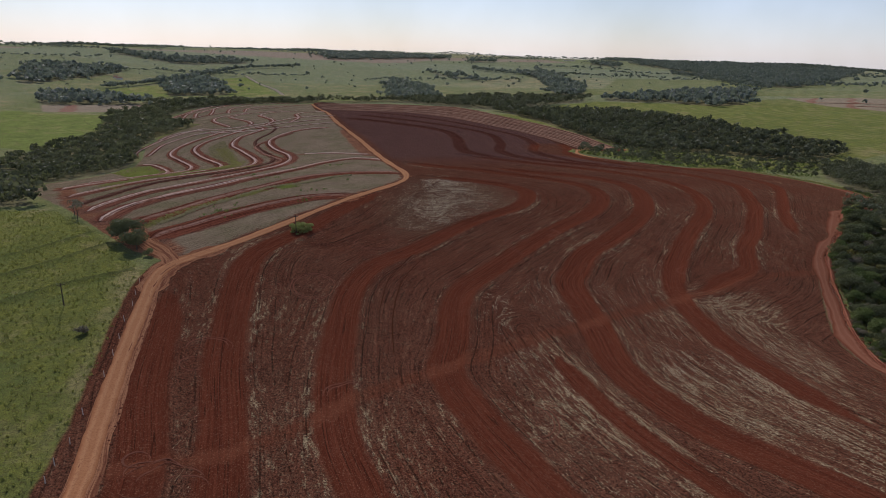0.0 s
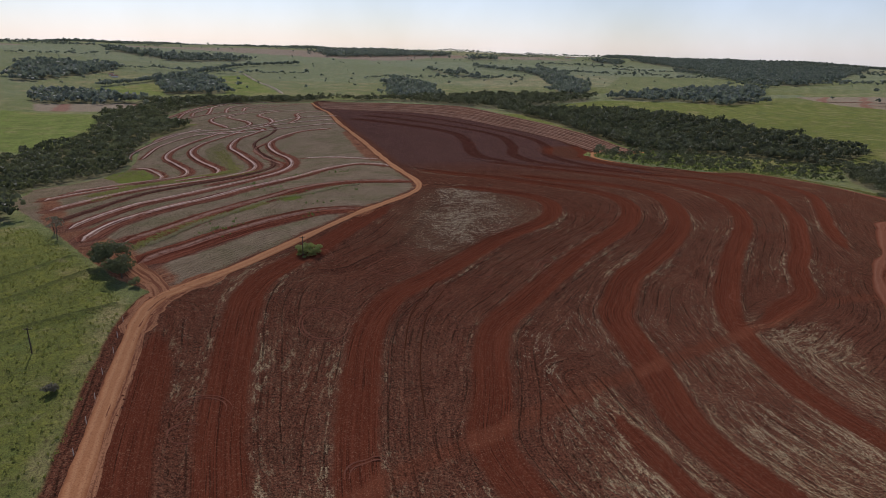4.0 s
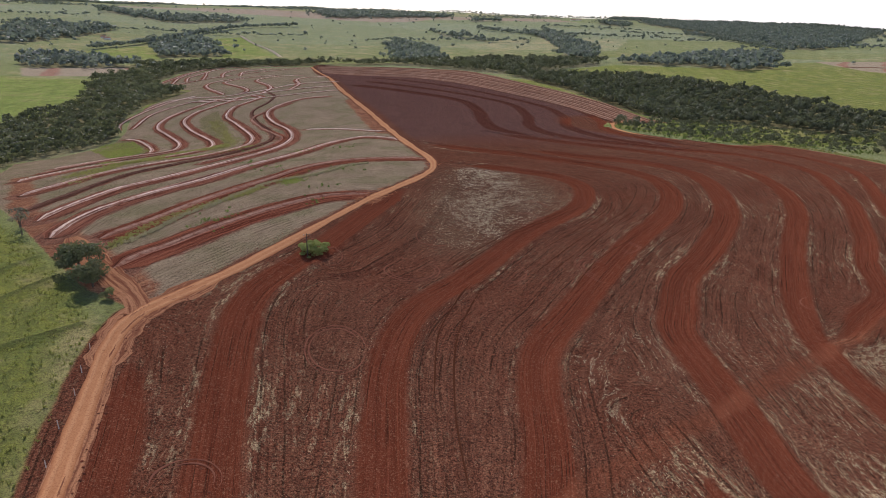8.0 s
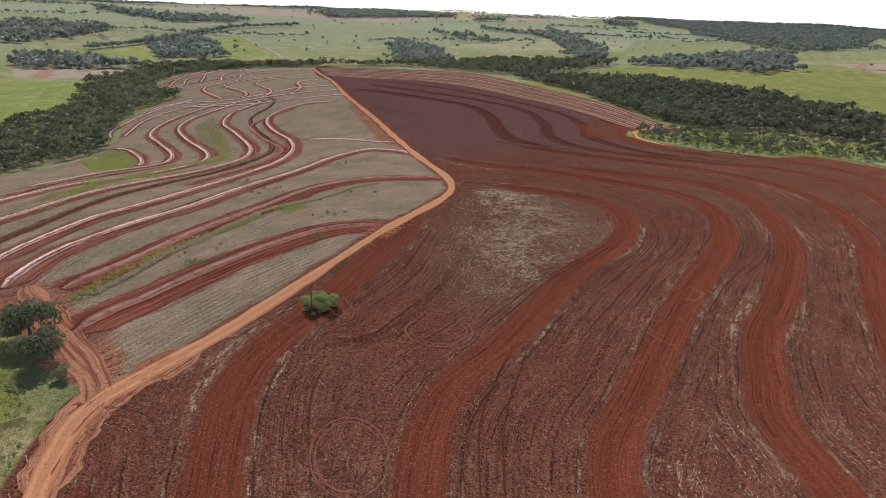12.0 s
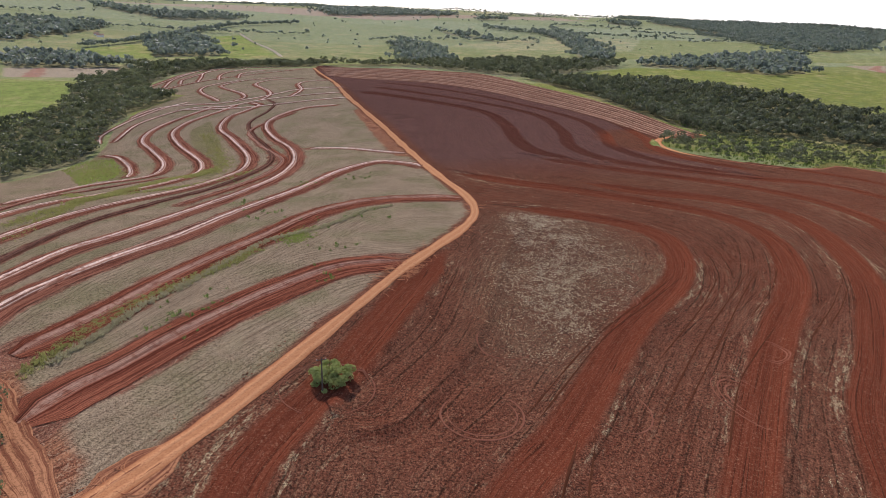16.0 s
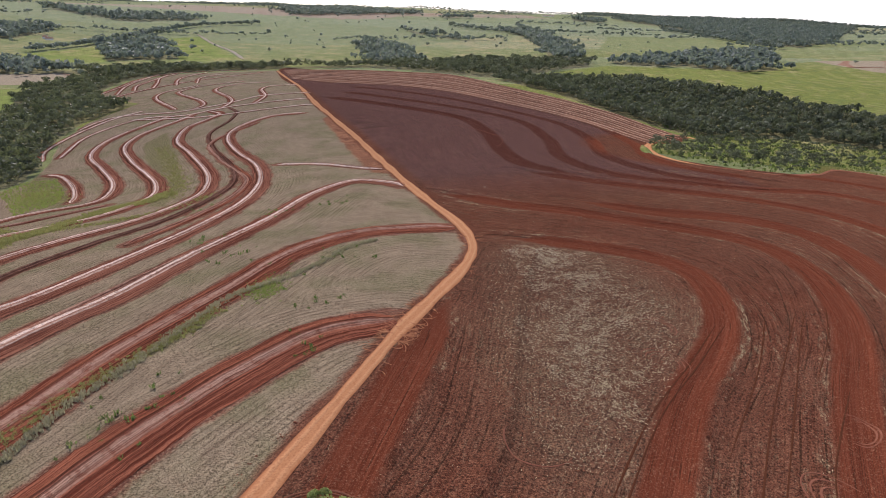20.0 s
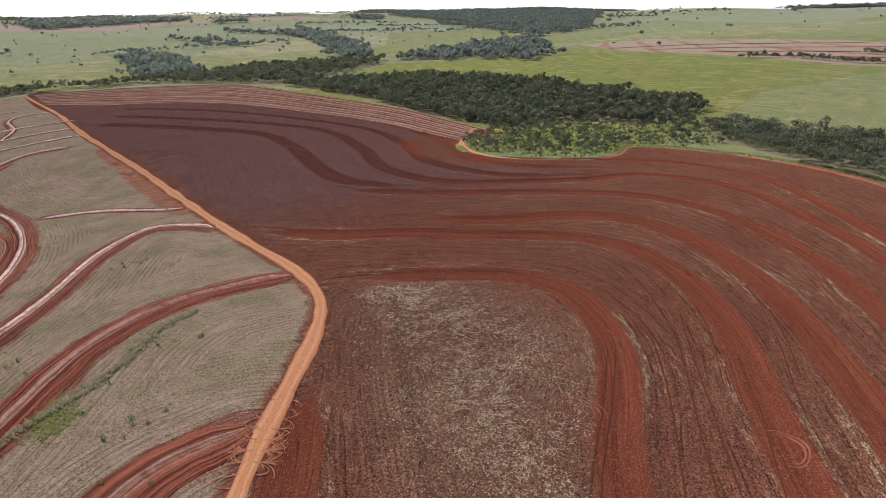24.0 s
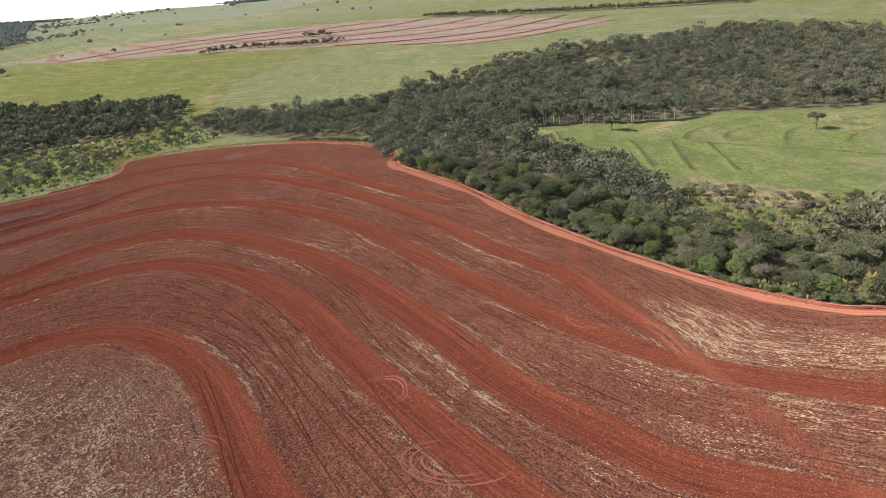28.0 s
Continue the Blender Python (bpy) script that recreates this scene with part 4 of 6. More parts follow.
def build_ground():
    xs, ys = axis(-380, 300, 1.5, -4700, 4700), axis(85, 640, 1.5, -900, 4900, 1.018)
    gx, gy = np.meshgrid(xs, ys)
    px, py = gx.ravel(), gy.ravel()
    z = land(px, py)
    contour = z.copy()
    at = {}
    at["tilled"] = outline(px, py, curve(FIELD + FIELD[:1], 6)[:-1], 80.0)
    at["terraced"] = outline(px, py, TERRACED)
    band, across, lee = np.full(px.shape, 60.0), np.full(px.shape, 60.0), np.full(px.shape, 60.0)
    for half, pts in BANDS:
        half = half * 1.06
        d, side = line_distance(px, py, curve(pts, 4))
        ends = np.minimum(np.hypot(px - pts[0][0], py - pts[0][1]), np.hypot(px - pts[-1][0], py - pts[-1][1]))
        fade = np.clip(ends / 24, 0, 1)
        band = np.minimum(band, d - half * fade + 2.2 * (1 - fade))
        lee = np.where(d < np.abs(across), d * side - half, lee)
        across = np.where(d < np.abs(across), d * side, across)
    at["band"], at["across"] = band, across
    left, bank = np.full(px.shape, 60.0), np.full(px.shape, 60.0)
    for half, pale, pts in TERRACES:
        d, side = line_distance(px, py, curve(pts, 5))
        bank = np.minimum(bank, d - half)
        left = np.where(d < np.abs(left), d * side, left)
    at["across_left"], at["bank"] = left, bank + 2.6 * np.clip((py - 540) / 150, 0, 1)
    at["track"] = np.minimum(line_distance(px, py, TRACK)[0], 30)
    soft = lambda poly, w: np.clip(outline(px, py, poly) / w + 0.5, 0, 1)  # noqa: E731
    straw = 0.26 + 0.15 * np.sin(px / 23 + py / 41) + 0.08 * (py < 130) * (px > -40)
    straw = np.where(py > 420, 0.12, straw)
    straw = np.where((px > 85) & (py > 240) & (py < 480), 0.36, straw)
    straw = np.maximum(straw, 0.8 * soft(STRAW_PATCH, 20))
    straw = np.maximum(straw, 1.0 * soft(STRAW_EAST, 8))
    straw = np.maximum(straw, 0.9 * soft(STRAW_EDGE, 8))
    straw = np.maximum(straw, 0.85 * soft(STRAW_SOUTH, 6))
    straw = straw + np.where(py < 420, 0.38, 0.12) * np.exp(-(((band - 1.6) / 1.3) ** 2))
    at["litter"] = np.maximum(soft(STRAW_PATCH, 16), 0.12 * np.maximum(soft(STRAW_EAST, 12), soft(STRAW_EDGE, 12)))
    field_in = at["tilled"]
    at["fresh"] = np.clip((py - 395 - 0.25 * px) / 60, 0, 1) * np.where(px > 20, np.clip((field_in - 28) / 12, 0, 1), np.clip((field_in - 4) / 5, 0, 1)) * (px < 130)
    at["rim"] = soft(RIM_ZONE, 10)
    at["fresh"] = at["fresh"] * (1 - at["rim"])
    at["straw"] = straw * (0.75 + 0.5 * np.sin(px / 17 - py / 29) * np.sin(py / 13 + px / 37))
    wood = np.full(px.shape, -30.0)
    for poly in [LEFT_WOOD, RIGHT_WOOD, NOTCH_WOOD, VALLEY_WOOD] + FAR_WOODS:
        wood = np.maximum(wood, outline(px, py, poly))
    wood = np.minimum(wood, -outline(px, py, CLEARING))
    at["wood"] = wood
    plough = np.full(px.shape, -30.0)
    for poly in PLOUGHED:
        plough = np.maximum(plough, outline(px, py, poly))
    # patchwork of far pastures; lush drops with distance, so grass pales as in haze
    rng = np.random.RandomState(5)
    sx, sy = rng.uniform(-4500, 4500, 170), rng.uniform(-800, 4800, 170)
    cell, best = np.zeros(px.shape, int), np.full(px.shape, 1e12)
    for i in range(170):
        d = (px - sx[i]) ** 2 + (2.0 * (py - sy[i])) ** 2
        cell, best = np.where(d < best, i, cell), np.minimum(d, best)
    lush = rng.uniform(0.0, 0.6, 170)[cell] + 0.45 * np.clip((1500 - np.hypot(px, py - 200)) / 500, 0, 1)
    at["dry"] = rng.uniform(0.0, 0.6, 170)[cell]
    distant = np.hypot(px, py - 300) > 1500
    plough = np.where(distant & (rng.uniform(0, 1, 170)[cell] < 0.06), 20.0, plough)
    at["plough"] = plough
    for poly in BRIGHT_FIELDS:
        lush = np.maximum(lush, soft(poly, 6))
    at["sown"] = np.maximum.reduce([soft(BRIGHT_FIELDS[k], 6) * w for k, w in ((0, 1.0), (1, 1.0), (2, 1.0), (3, 0.2), (4, 0.85))])
    at["lush"] = np.maximum(lush, soft(PASTURE_WEST, 10))
    edge = line_distance(px, py, ROAD)[0]
    at["dry"] = np.where(inside(px, py, PASTURE_WEST), np.clip(0.8 - edge / 26, 0.2, 0.5), at["dry"])
    at["dry"] = np.maximum(at["dry"], 0.9 * soft(VERGE, 6))
    at["dry"] = np.where(inside(px, py, BRIGHT_FIELDS[4]), 0.15, at["dry"])
    at["dry"] = np.maximum(at["dry"], 0.95 * soft([(242, 217), (244, 199), (236, 168), (214, 168), (208, 198), (215, 214)], 22))
    at["dry"] = np.maximum(at["dry"], 0.9 * soft([(326, 252), (368, 244), (369, 229), (331, 234)], 18))
    at["dry"] = np.maximum(at["dry"], 0.45 * soft([(306, 249), (315, 222), (315, 136), (419, 124), (379, 227)], 4))
    at["dry"] = np.where(inside(px, py, BRIGHT_FIELDS[3]), 0.26, at["dry"])
    at["dry"] = np.maximum(at["dry"], 0.30 * soft(SCRUB, 8))
    at["bare"] = np.maximum(outline(px, py, [(-84, 184), (-92, 190), (-100, 196), (-118, 214), (-150, 249), (-205, 335), (-200, 340), (-146, 258), (-110, 226), (-95, 212), (-84, 202)]), outline(px, py, DUG_STRIP))
    ridge = np.full(px.shape, 60.0)
    for pts in PASTURE_RIDGES:
        ridge = np.minimum(ridge, line_distance(px, py, curve(pts, 3))[0])
    at["ridge"] = ridge
    at["rowed"] = np.where((px > 250) & (py > 300) | (py > 1400), 1.0, 0.0)
    at["contour"] = contour
    weedy = np.full(px.shape, 60.0)
    for pts in WEEDS:
        weedy = np.minimum(weedy, line_distance(px, py, curve(pts, 4))[0])
    for poly in ([(-223, 611), (-218, 640), (-188, 569), (-155, 483), (-138, 412), (-146, 416), (-167, 490), (-200, 555)],
                 [(-229, 472), (-268, 546), (-252, 545), (-207, 478), (-193, 434)]):
        weedy = np.minimum(weedy, np.maximum(0, 1.5 - outline(px, py, poly)))
    at["weedy"] = weedy
    bare = np.full(px.shape, 60.0)
    for strip in (EDGE_TRACK, NOTCH_TRACK, ROAD):
        bare = np.minimum(bare, line_distance(px, py, strip, False, 20.0)[0])
    at["edge_bare"] = bare
    # low banks and beds
    rough = 0.10 * np.sin(px * 1.7 + 0.6 * py) * np.sin(py * 1.3 - 0.4 * px)
    z = z + np.where(ridge < 3, 0.9 * np.exp(-(ridge / 1.2) ** 2), 0)
    z = z + relief(lee, edge)
    z = z + np.where((edge > 5) & (at["terraced"] < 0) & (field_in < 0), rough, 0)
    h, w = gx.shape
    idx = np.arange(h * w).reshape(h, w)
    quads = np.stack([idx[:-1, :-1], idx[:-1, 1:], idx[1:, 1:], idx[1:, :-1]], -1).reshape(-1, 4)
    me = bpy.data.meshes.new("ground")
    me.vertices.add(h * w)
    me.vertices.foreach_set("co", np.stack([px, py, z], 1).astype(np.float32).ravel())
    me.loops.add(quads.size)
    me.loops.foreach_set("vertex_index", quads.astype(np.int32).ravel())
    me.polygons.add(len(quads))
    me.polygons.foreach_set("loop_start", np.arange(0, quads.size, 4, dtype=np.int32))
    me.update(calc_edges=True)
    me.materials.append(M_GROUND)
    for key, values in at.items():
        me.attributes.new(key, "FLOAT", "POINT").data.foreach_set("value", values.astype(np.float32))
    me.shade_smooth()
    tagged(new("ground", me), "rolling farmland of ploughed red soil, stubble and green pasture", "ground", kind="structure")


build_ground()

# ---- roads and terraces ----
ROAD_SECTION = [0.0, 0.10, 0.02, 0.08, 0.12, 0.08, 0.02, 0.10, 0.0]
ribbon("road", ROAD, 1.98, ROAD_SECTION, M_ROAD, 0.08, 0.5, "orange dirt farm road with wheel ruts between the fields", "road", "structure", 2)
shoulder = ROAD[(ROAD[:, 1] > 20) & (ROAD[:, 1] < 192)]
ribbon("road_shoulder", shoulder + (0.6, 0.2), 2.6, [0.0, 0.03, 0.0, 0.05, 0.01, 0.05, 0.0, 0.03, 0.0], M_SPUR, 0.05, 0.5, "streaky worn dirt shoulder beside the farm road", "road", "structure", 7)
ribbon("road_apron", curve([(-80, 166), (-82, 174), (-83.2, 184), (-81.5, 190), (-77.5, 197), (-72, 207)], 1.5), 4.6, [0.0, 0.04, 0.0, 0.05, 0.06, 0.05, 0.0, 0.04, 0.0], M_SPUR, 0.06, 0.6,
       "wide trampled dirt where the farm roads meet", "road", "structure", 5)
SPUR = [(-81.5, 185), (-85, 192), (-90, 198), (-97, 205), (-104, 212.5), (-112, 221), (-121, 231)]
ribbon("road_spur", curve(SPUR, 1.5), 3.0, [0.0, 0.06, 0.0, 0.08, 0.02, 0.09, 0.0, 0.07, 0.02, 0.08, 0.0, 0.06, 0.0], M_SPUR, 0.10, 0.5,
       "streaky worn dirt track branching off the road past the trees", "track", "structure", 26)
ribbon("track", EDGE_TRACK, 2.5, ROAD_SECTION, M_EDGE, 0.14, 0.9, "red dirt track along the edge of the wood", "track", "structure", 3)
ribbon("track", NOTCH_TRACK, 1.5, ROAD_SECTION, M_EDGE, 0.12, 0.4, "red dirt track along the top of the field", "track", "structure", 4)
ribbon("track", NOTCH_LOOP, 2.3, ROAD_SECTION, M_ROAD, 0.16, 0.3, "orange dirt track looping round the scrubby hollow", "track", "structure", 6)
BANK = [0.0, -0.04, 0.10, 0.34, 0.62, 0.52, 0.36, 0.16, 0.24, 0.06, 0.18, 0.02, 0.10, -0.02, 0.0]
LOW_BANK = [0.0, -0.05, 0.14, 0.48, 0.56, 0.34, 0.14, 0.18, 0.04, 0.10, 0.0]
for i, (half, pale, pts) in enumerate(TERRACES):
    ditch = pts[0] == (-192, 716)
    ob = ribbon("terrace_bank", curve(pts, 1.6), half, LOW_BANK if pale else BANK, M_DITCH if ditch else M_PALE_BANK if pale else M_RED_BANK, 0.12, 0.14,
                "dark ditch cut along the contour of the stubble field" if ditch else "newly thrown contour bank of pale subsoil" if pale else "broad red earth contour bank with wheel marks", "earth bank", "structure", 10 + i, rough=0.08)
    ob["group"] = "contour banks of the stubble field"
for i, part_way in enumerate((0.01, 0.13, 0.24, 0.36, 0.48, 0.60, 0.72, 0.85, 0.98)):
    k = np.linspace(0, 1, 40)
    pts = [np.stack([np.interp(k, np.linspace(0, 1, len(c)), c[:, d]) for d in (0, 1)], 1) for c in (RIM_OUTER, RIM_INNER)]
    row = curve(pts[0] * (1 - part_way) + pts[1] * part_way, 5)
    ob = ribbon("terrace_bank", row, 2.6 if i % 2 else 3.4, LOW_BANK, M_RIM_BANK, 0.25, 0.35,
                "dry tan contour bank on the outer slope of the ploughed field", "earth bank", "structure", 60 + i)
    ob["group"] = "contour banks of the ploughed field"


for i, pts in enumerate(FAR_CONTOURS):
    ob = ribbon("terrace_bank", curve(pts, 5), 2.4 + 0.5 * (i % 3), LOW_BANK, M_FAR_BANK, 0.4, 0.5, "red earth contour bank across the far ploughed field", "earth bank", "structure", 80 + i)
    ob["group"] = "contour banks of the far field"


# ---- trees ----
def crown_mesh(name, rng, width, height, base, lobes, leaves, size, material, flat=0.8, lobe=(0.20, 0.34)):
    """Leaf clumps set over several rounded lobes."""
    v, f = [], []
    centres = []
    for i in range(lobes):
        a, r = rng.uniform(0, 2 * np.pi), width * 0.5 * np.sqrt(rng.uniform(0.02, 0.55))
        rad = width * rng.uniform(*lobe)
        c = np.array([r * np.cos(a), r * np.sin(a), base + (height - base) * rng.uniform(0.35, 0.78) - 0.2 * r])
        centres.append((c, rad))
    for i in range(leaves):
        c, rad = centres[i % lobes]
        d = rng.normal(size=3)
        d[2] = abs(d[2]) * 0.9 + d[2] * 0.35
        d /= np.linalg.norm(d)
        p = c + d * rad * np.array([1, 1, flat]) * rng.uniform(0.75, 1.08)
        nrm = d + rng.normal(size=3) * 0.45
        nrm /= np.linalg.norm(nrm)
        u = np.cross(nrm, rng.normal(size=3))
        u /= np.linalg.norm(u)
        w = np.cross(nrm, u)
        s = size * rng.uniform(0.6, 1.25)
        k = len(v)
        v += [p + u * s * 0.62, p + w * s * 0.5 + nrm * s * 0.12, p - u * s * 0.62, p - w * s * 0.5 + nrm * s * 0.1]
        f.append((k, k + 1, k + 2, k + 3))
    return mesh_of(name, v, f, material)


def trunk_mesh(name, rng, height, radius, spread):
    """A tapered trunk with limbs."""
    v, f = [], []

    def tube(points, radii, n=6):
        k = len(v)
        for p, r in zip(points, radii):
            for i in range(n):
                a = 2 * np.pi * i / n
                v.append((p[0] + r * np.cos(a), p[1] + r * np.sin(a), p[2]))
        for j in range(len(points) - 1):
            for i in range(n):
                f.append((k + j * n + i, k + j * n + (i + 1) % n, k + (j + 1) * n + (i + 1) % n, k + (j + 1) * n + i))

    top = np.array([rng.uniform(-0.3, 0.3), rng.uniform(-0.3, 0.3), height * 0.6])
    tube([np.array([0, 0, -0.4]), np.array([0, 0, height * 0.2]), top], [radius * 1.3, radius, radius * 0.6])
    for i in range(5):
        a = i * 1.26 + rng.uniform(0, 0.6)
        start = top * rng.uniform(0.55, 1.0)
        end = start + np.array([np.cos(a) * spread, np.sin(a) * spread, height * rng.uniform(0.18, 0.36)])
        tube([start, (start + end) / 2 + (0, 0, 0.2), end], [radius * 0.5, radius * 0.32, radius * 0.12], 5)
    return mesh_of(name, v, f, M_BARK)


def tree_proto(name, seed, width, height, leaves, size, material, label, category="tree", lobes=9, base=0.28, trunk=True, lobe=(0.20, 0.34)):
    rng = np.random.RandomState(seed)
    top = new(name)
    top.empty_display_size = 0.5
    tagged(top, label, category)
    if trunk:
        t = new("trunk", trunk_mesh("trunk", rng, height, width * 0.028, width * 0.22))
        t.parent = top
    c = new("crown", crown_mesh("crown", rng, width, height, height * base, lobes, leaves, size, material, 0.8, lobe))
    c.parent = top
    return top


def plant(proto, x, y, scale=1.0, turn=0.0, sink=0.0, first=False):
    m = pose(x, y, land1(x, y) - sink, 0, 0, turn) @ Matrix.Diagonal((scale, scale, scale * 1.0, 1))
    if first:
        proto.matrix_basis = m
        return proto
    ob = copy_thing(proto, m)
    ob.matrix_basis = m
    return ob


def scatter(poly, spacing, seed, keep=1.0, ragged=0.0):
    """Uneven places within an outline."""
    rng = np.random.RandomState(seed)
    p = np.array(poly, float)
    lo, hi = p.min(0) - 2 * ragged, p.max(0) + 2 * ragged
    gx, gy = np.meshgrid(np.arange(lo[0], hi[0], spacing), np.arange(lo[1], hi[1], spacing))
    gx, gy = gx.ravel() + rng.uniform(-0.45, 0.45, gx.size) * spacing, gy.ravel() + rng.uniform(-0.45, 0.45, gy.size) * spacing
    wave = np.sin(gx / 13.0 + 1.7 * np.sin(gy / 21.0 + seed)) + np.sin(gy / 17.0 - 1.3 * np.sin(gx / 29.0 + seed)) + 0.7 * np.sin((gx + gy) / 7.3)
    ok = (outline(gx, gy, poly) + ragged * wave > ragged * 0.4) & (rng.uniform(0, 1, gx.size) < keep * (1 - 0.22 * (wave < -1.0)))
    return np.stack([gx[ok], gy[ok]], 1)


def woodland(name, places, seed, material, label, size=(7, 12), leaves=70, leaf=1.9, category="woodland"):
    """Many far trees as one mesh: trunks and crowns of leaf clumps."""
    rng = np.random.RandomState(seed)
    protos = []
    for i in range(5):
        me = crown_mesh("c", rng, 1.0, 1.15, 0.25, 7, leaves, leaf / 9.0, material)
        co = np.empty(len(me.vertices) * 3)
        me.vertices.foreach_get("co", co)
        protos.append(co.reshape(-1, 3))
        bpy.data.meshes.remove(me)
    zs = land(places[:, 0], places[:, 1])
    allv, tint = [], []
    for (x, y), z in zip(places, zs):
        s = size[0] * 0.6 + (size[1] - size[0] * 0.6) * rng.beta(1.6, 1.9)
        a = rng.uniform(0, 6.28)
        c = protos[rng.randint(5)]
        ca, sa = np.cos(a) * s, np.sin(a) * s
        tall = s * rng.uniform(0.85, 1.2)
        allv.append(np.stack([x + c[:, 0] * ca - c[:, 1] * sa, y + c[:, 0] * sa + c[:, 1] * ca, z + c[:, 2] * tall - 0.1 * s], 1))
        tint.append(np.full(len(c), rng.uniform(0, 1)))
    v = np.concatenate(allv)
    me = bpy.data.meshes.new(name)
    me.vertices.add(len(v))
    me.vertices.foreach_set("co", v.astype(np.float32).ravel())
    me.loops.add(len(v))
    me.loops.foreach_set("vertex_index", np.arange(len(v), dtype=np.int32))
    me.polygons.add(len(v) // 4)
    me.polygons.foreach_set("loop_start", np.arange(0, len(v), 4, dtype=np.int32))
    me.update(calc_edges=True)
    me.materials.append(material)
    me.attributes.new("tint", "FLOAT", "POINT").data.foreach_set("value", np.concatenate(tint).astype(np.float32))
    return tagged(new(name, me), label, category, kind="stuff")


# near wood along the eastern track: trees one by one
NEAR_BOX = [(110, 120), (165, 120), (180, 215), (222, 300), (214, 345), (110, 260)]
M_OLIVE_LEAF = leaf_material("olive scrub leaves", (0.088, 0.094, 0.042), (0.205, 0.205, 0.098))
M_FRESH_LEAF = leaf_material("fresh green leaves", (0.070, 0.098, 0.032), (0.150, 0.188, 0.065))
BROAD = [tree_proto("tree", 20 + i, w, h, 2600, 0.31, mat, label, "tree", 13, 0.03) for i, (w, h, mat, label) in enumerate([
    (7.0, 6.6, M_LEAF, "dense dark green tree in the wood by the red track"), (6.0, 7.4, M_LEAF, "upright dark green tree in the eastern wood"),
    (6.8, 5.6, M_OLIVE_LEAF, "spreading olive green tree in the eastern wood"), (5.6, 5.4, M_FRESH_LEAF, "fresh green leafy tree by the red track")])]
BARE = tree_proto("tree", 31, 5.5, 5.6, 1700, 0.24, M_DRY_LEAF, "grey half-bare tree among the green wood", "tree", 8, 0.1)
BUSH = [tree_proto("bush" if i % 2 == 0 else "shrub", 40 + i, 4.2, 2.9, 1500, 0.22, mat, label, "bush" if i % 2 == 0 else "shrub", 7, 0.0, False) for i, (mat, label) in enumerate([
    (M_LEAF, "low dark green bush at the edge of the wood"), (M_OLIVE_LEAF, "low olive green shrub in the scrub"), (M_FRESH_LEAF, "low fresh green bush beside the track"),
    (M_DRY_LEAF, "low grey twiggy shrub in the scrub")])]
rng = np.random.RandomState(3)
used = set()
east = scatter(RIGHT_WOOD, 4.7, 61)
close = inside(east[:, 0], east[:, 1], NEAR_BOX)
for x, y in east[close]:
    kind = rng.choice(9, p=[0.17, 0.11, 0.14, 0.12, 0.11, 0.10, 0.10, 0.08, 0.07])
    p = (BROAD + [BARE] + BUSH)[kind]
    if p.name in used and line_distance(np.array([x]), np.array([y]), EDGE_TRACK)[0][0] < 4.5:
        continue
    ob = plant(p, x, y, rng.uniform(0.75, 1.35), rng.uniform(0, 360), 0, p.name not in used)
    used.add(p.name)
    ob["group"] = "trees of the eastern wood"
for x, y in scatter(SCRUB_EAST, 4.6, 62, 0.62):
    p = BUSH[rng.randint(4)]
    ob = plant(p, x, y, rng.uniform(0.5, 1.2), rng.uniform(0, 360), 0, p.name not in used)
    used.add(p.name)
    ob["group"] = "bushes of the eastern scrub"
far_east = scatter(RIGHT_WOOD, 5.6, 161, 0.97)
far_east = far_east[~inside(far_east[:, 0], far_east[:, 1], NEAR_BOX)]
rest = far_east[~inside(far_east[:, 0], far_east[:, 1], CLEARING)]
lot = np.random.RandomState(70).uniform(0, 1, len(rest))
woodland("woodland", rest[lot < 0.62], 71, M_WOOD_LEAF, "dark green broadleaf wood along the stream valley", (5.5, 10.5), 150, 0.95)
woodland("woodland", rest[(lot > 0.62) & (lot < 0.75)], 171, M_WOOD_LEAF, "taller dark trees standing over the stream wood", (10, 14.5), 200, 0.85)
woodland("woodland", rest[lot > 0.75], 172, M_PALE_LEAF, "olive and grey trees among the stream wood", (5, 9.5), 140, 0.95)
woodland("woodland", scatter(NOTCH_WOOD, 6.5, 63, 1.0, 4.0), 72, M_WOOD_LEAF, "dark green wood below the ploughed field", (7, 12), 52)
woodland("woodland", scatter(SCRUB, 9.0, 164, 0.30), 173, M_WOOD_LEAF, "dark trees standing in the scrubby hollow", (5, 9.5), 110, 1.3)
woodland("scrub", scatter(SCRUB, 6.0, 64, 0.4), 73, M_WOOD_LEAF, "patchy green scrub in the hollow beside the field", (2.5, 5.5), 60, 1.8, "scrub")
west = scatter(LEFT_WOOD, 6.5, 65, 1.0, 3.0)
lot = np.random.RandomState(69).uniform(0, 1, len(west))
woodland("woodland", west[lot < 0.7], 74, M_WOOD_LEAF, "dark wood along the western stream", (6, 11), 56, 1.75)
woodland("woodland", west[lot > 0.7], 174, M_PALE_LEAF, "greyer trees among the western wood", (5, 10), 56, 1.75)
woodland("woodland", scatter(VALLEY_WOOD, 9.0, 66, 1.0, 9.0), 75, M_WOOD_LEAF, "dark wood in the valley beyond the fields", (8, 14), 44)
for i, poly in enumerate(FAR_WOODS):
    woodland("woodland", scatter(poly, 12.0, 80 + i, 0.95, 14.0), 90 + i, M_HAZY_LEAF, "distant woodland in haze-paled grey-green", (10, 17), 22, 3.6)
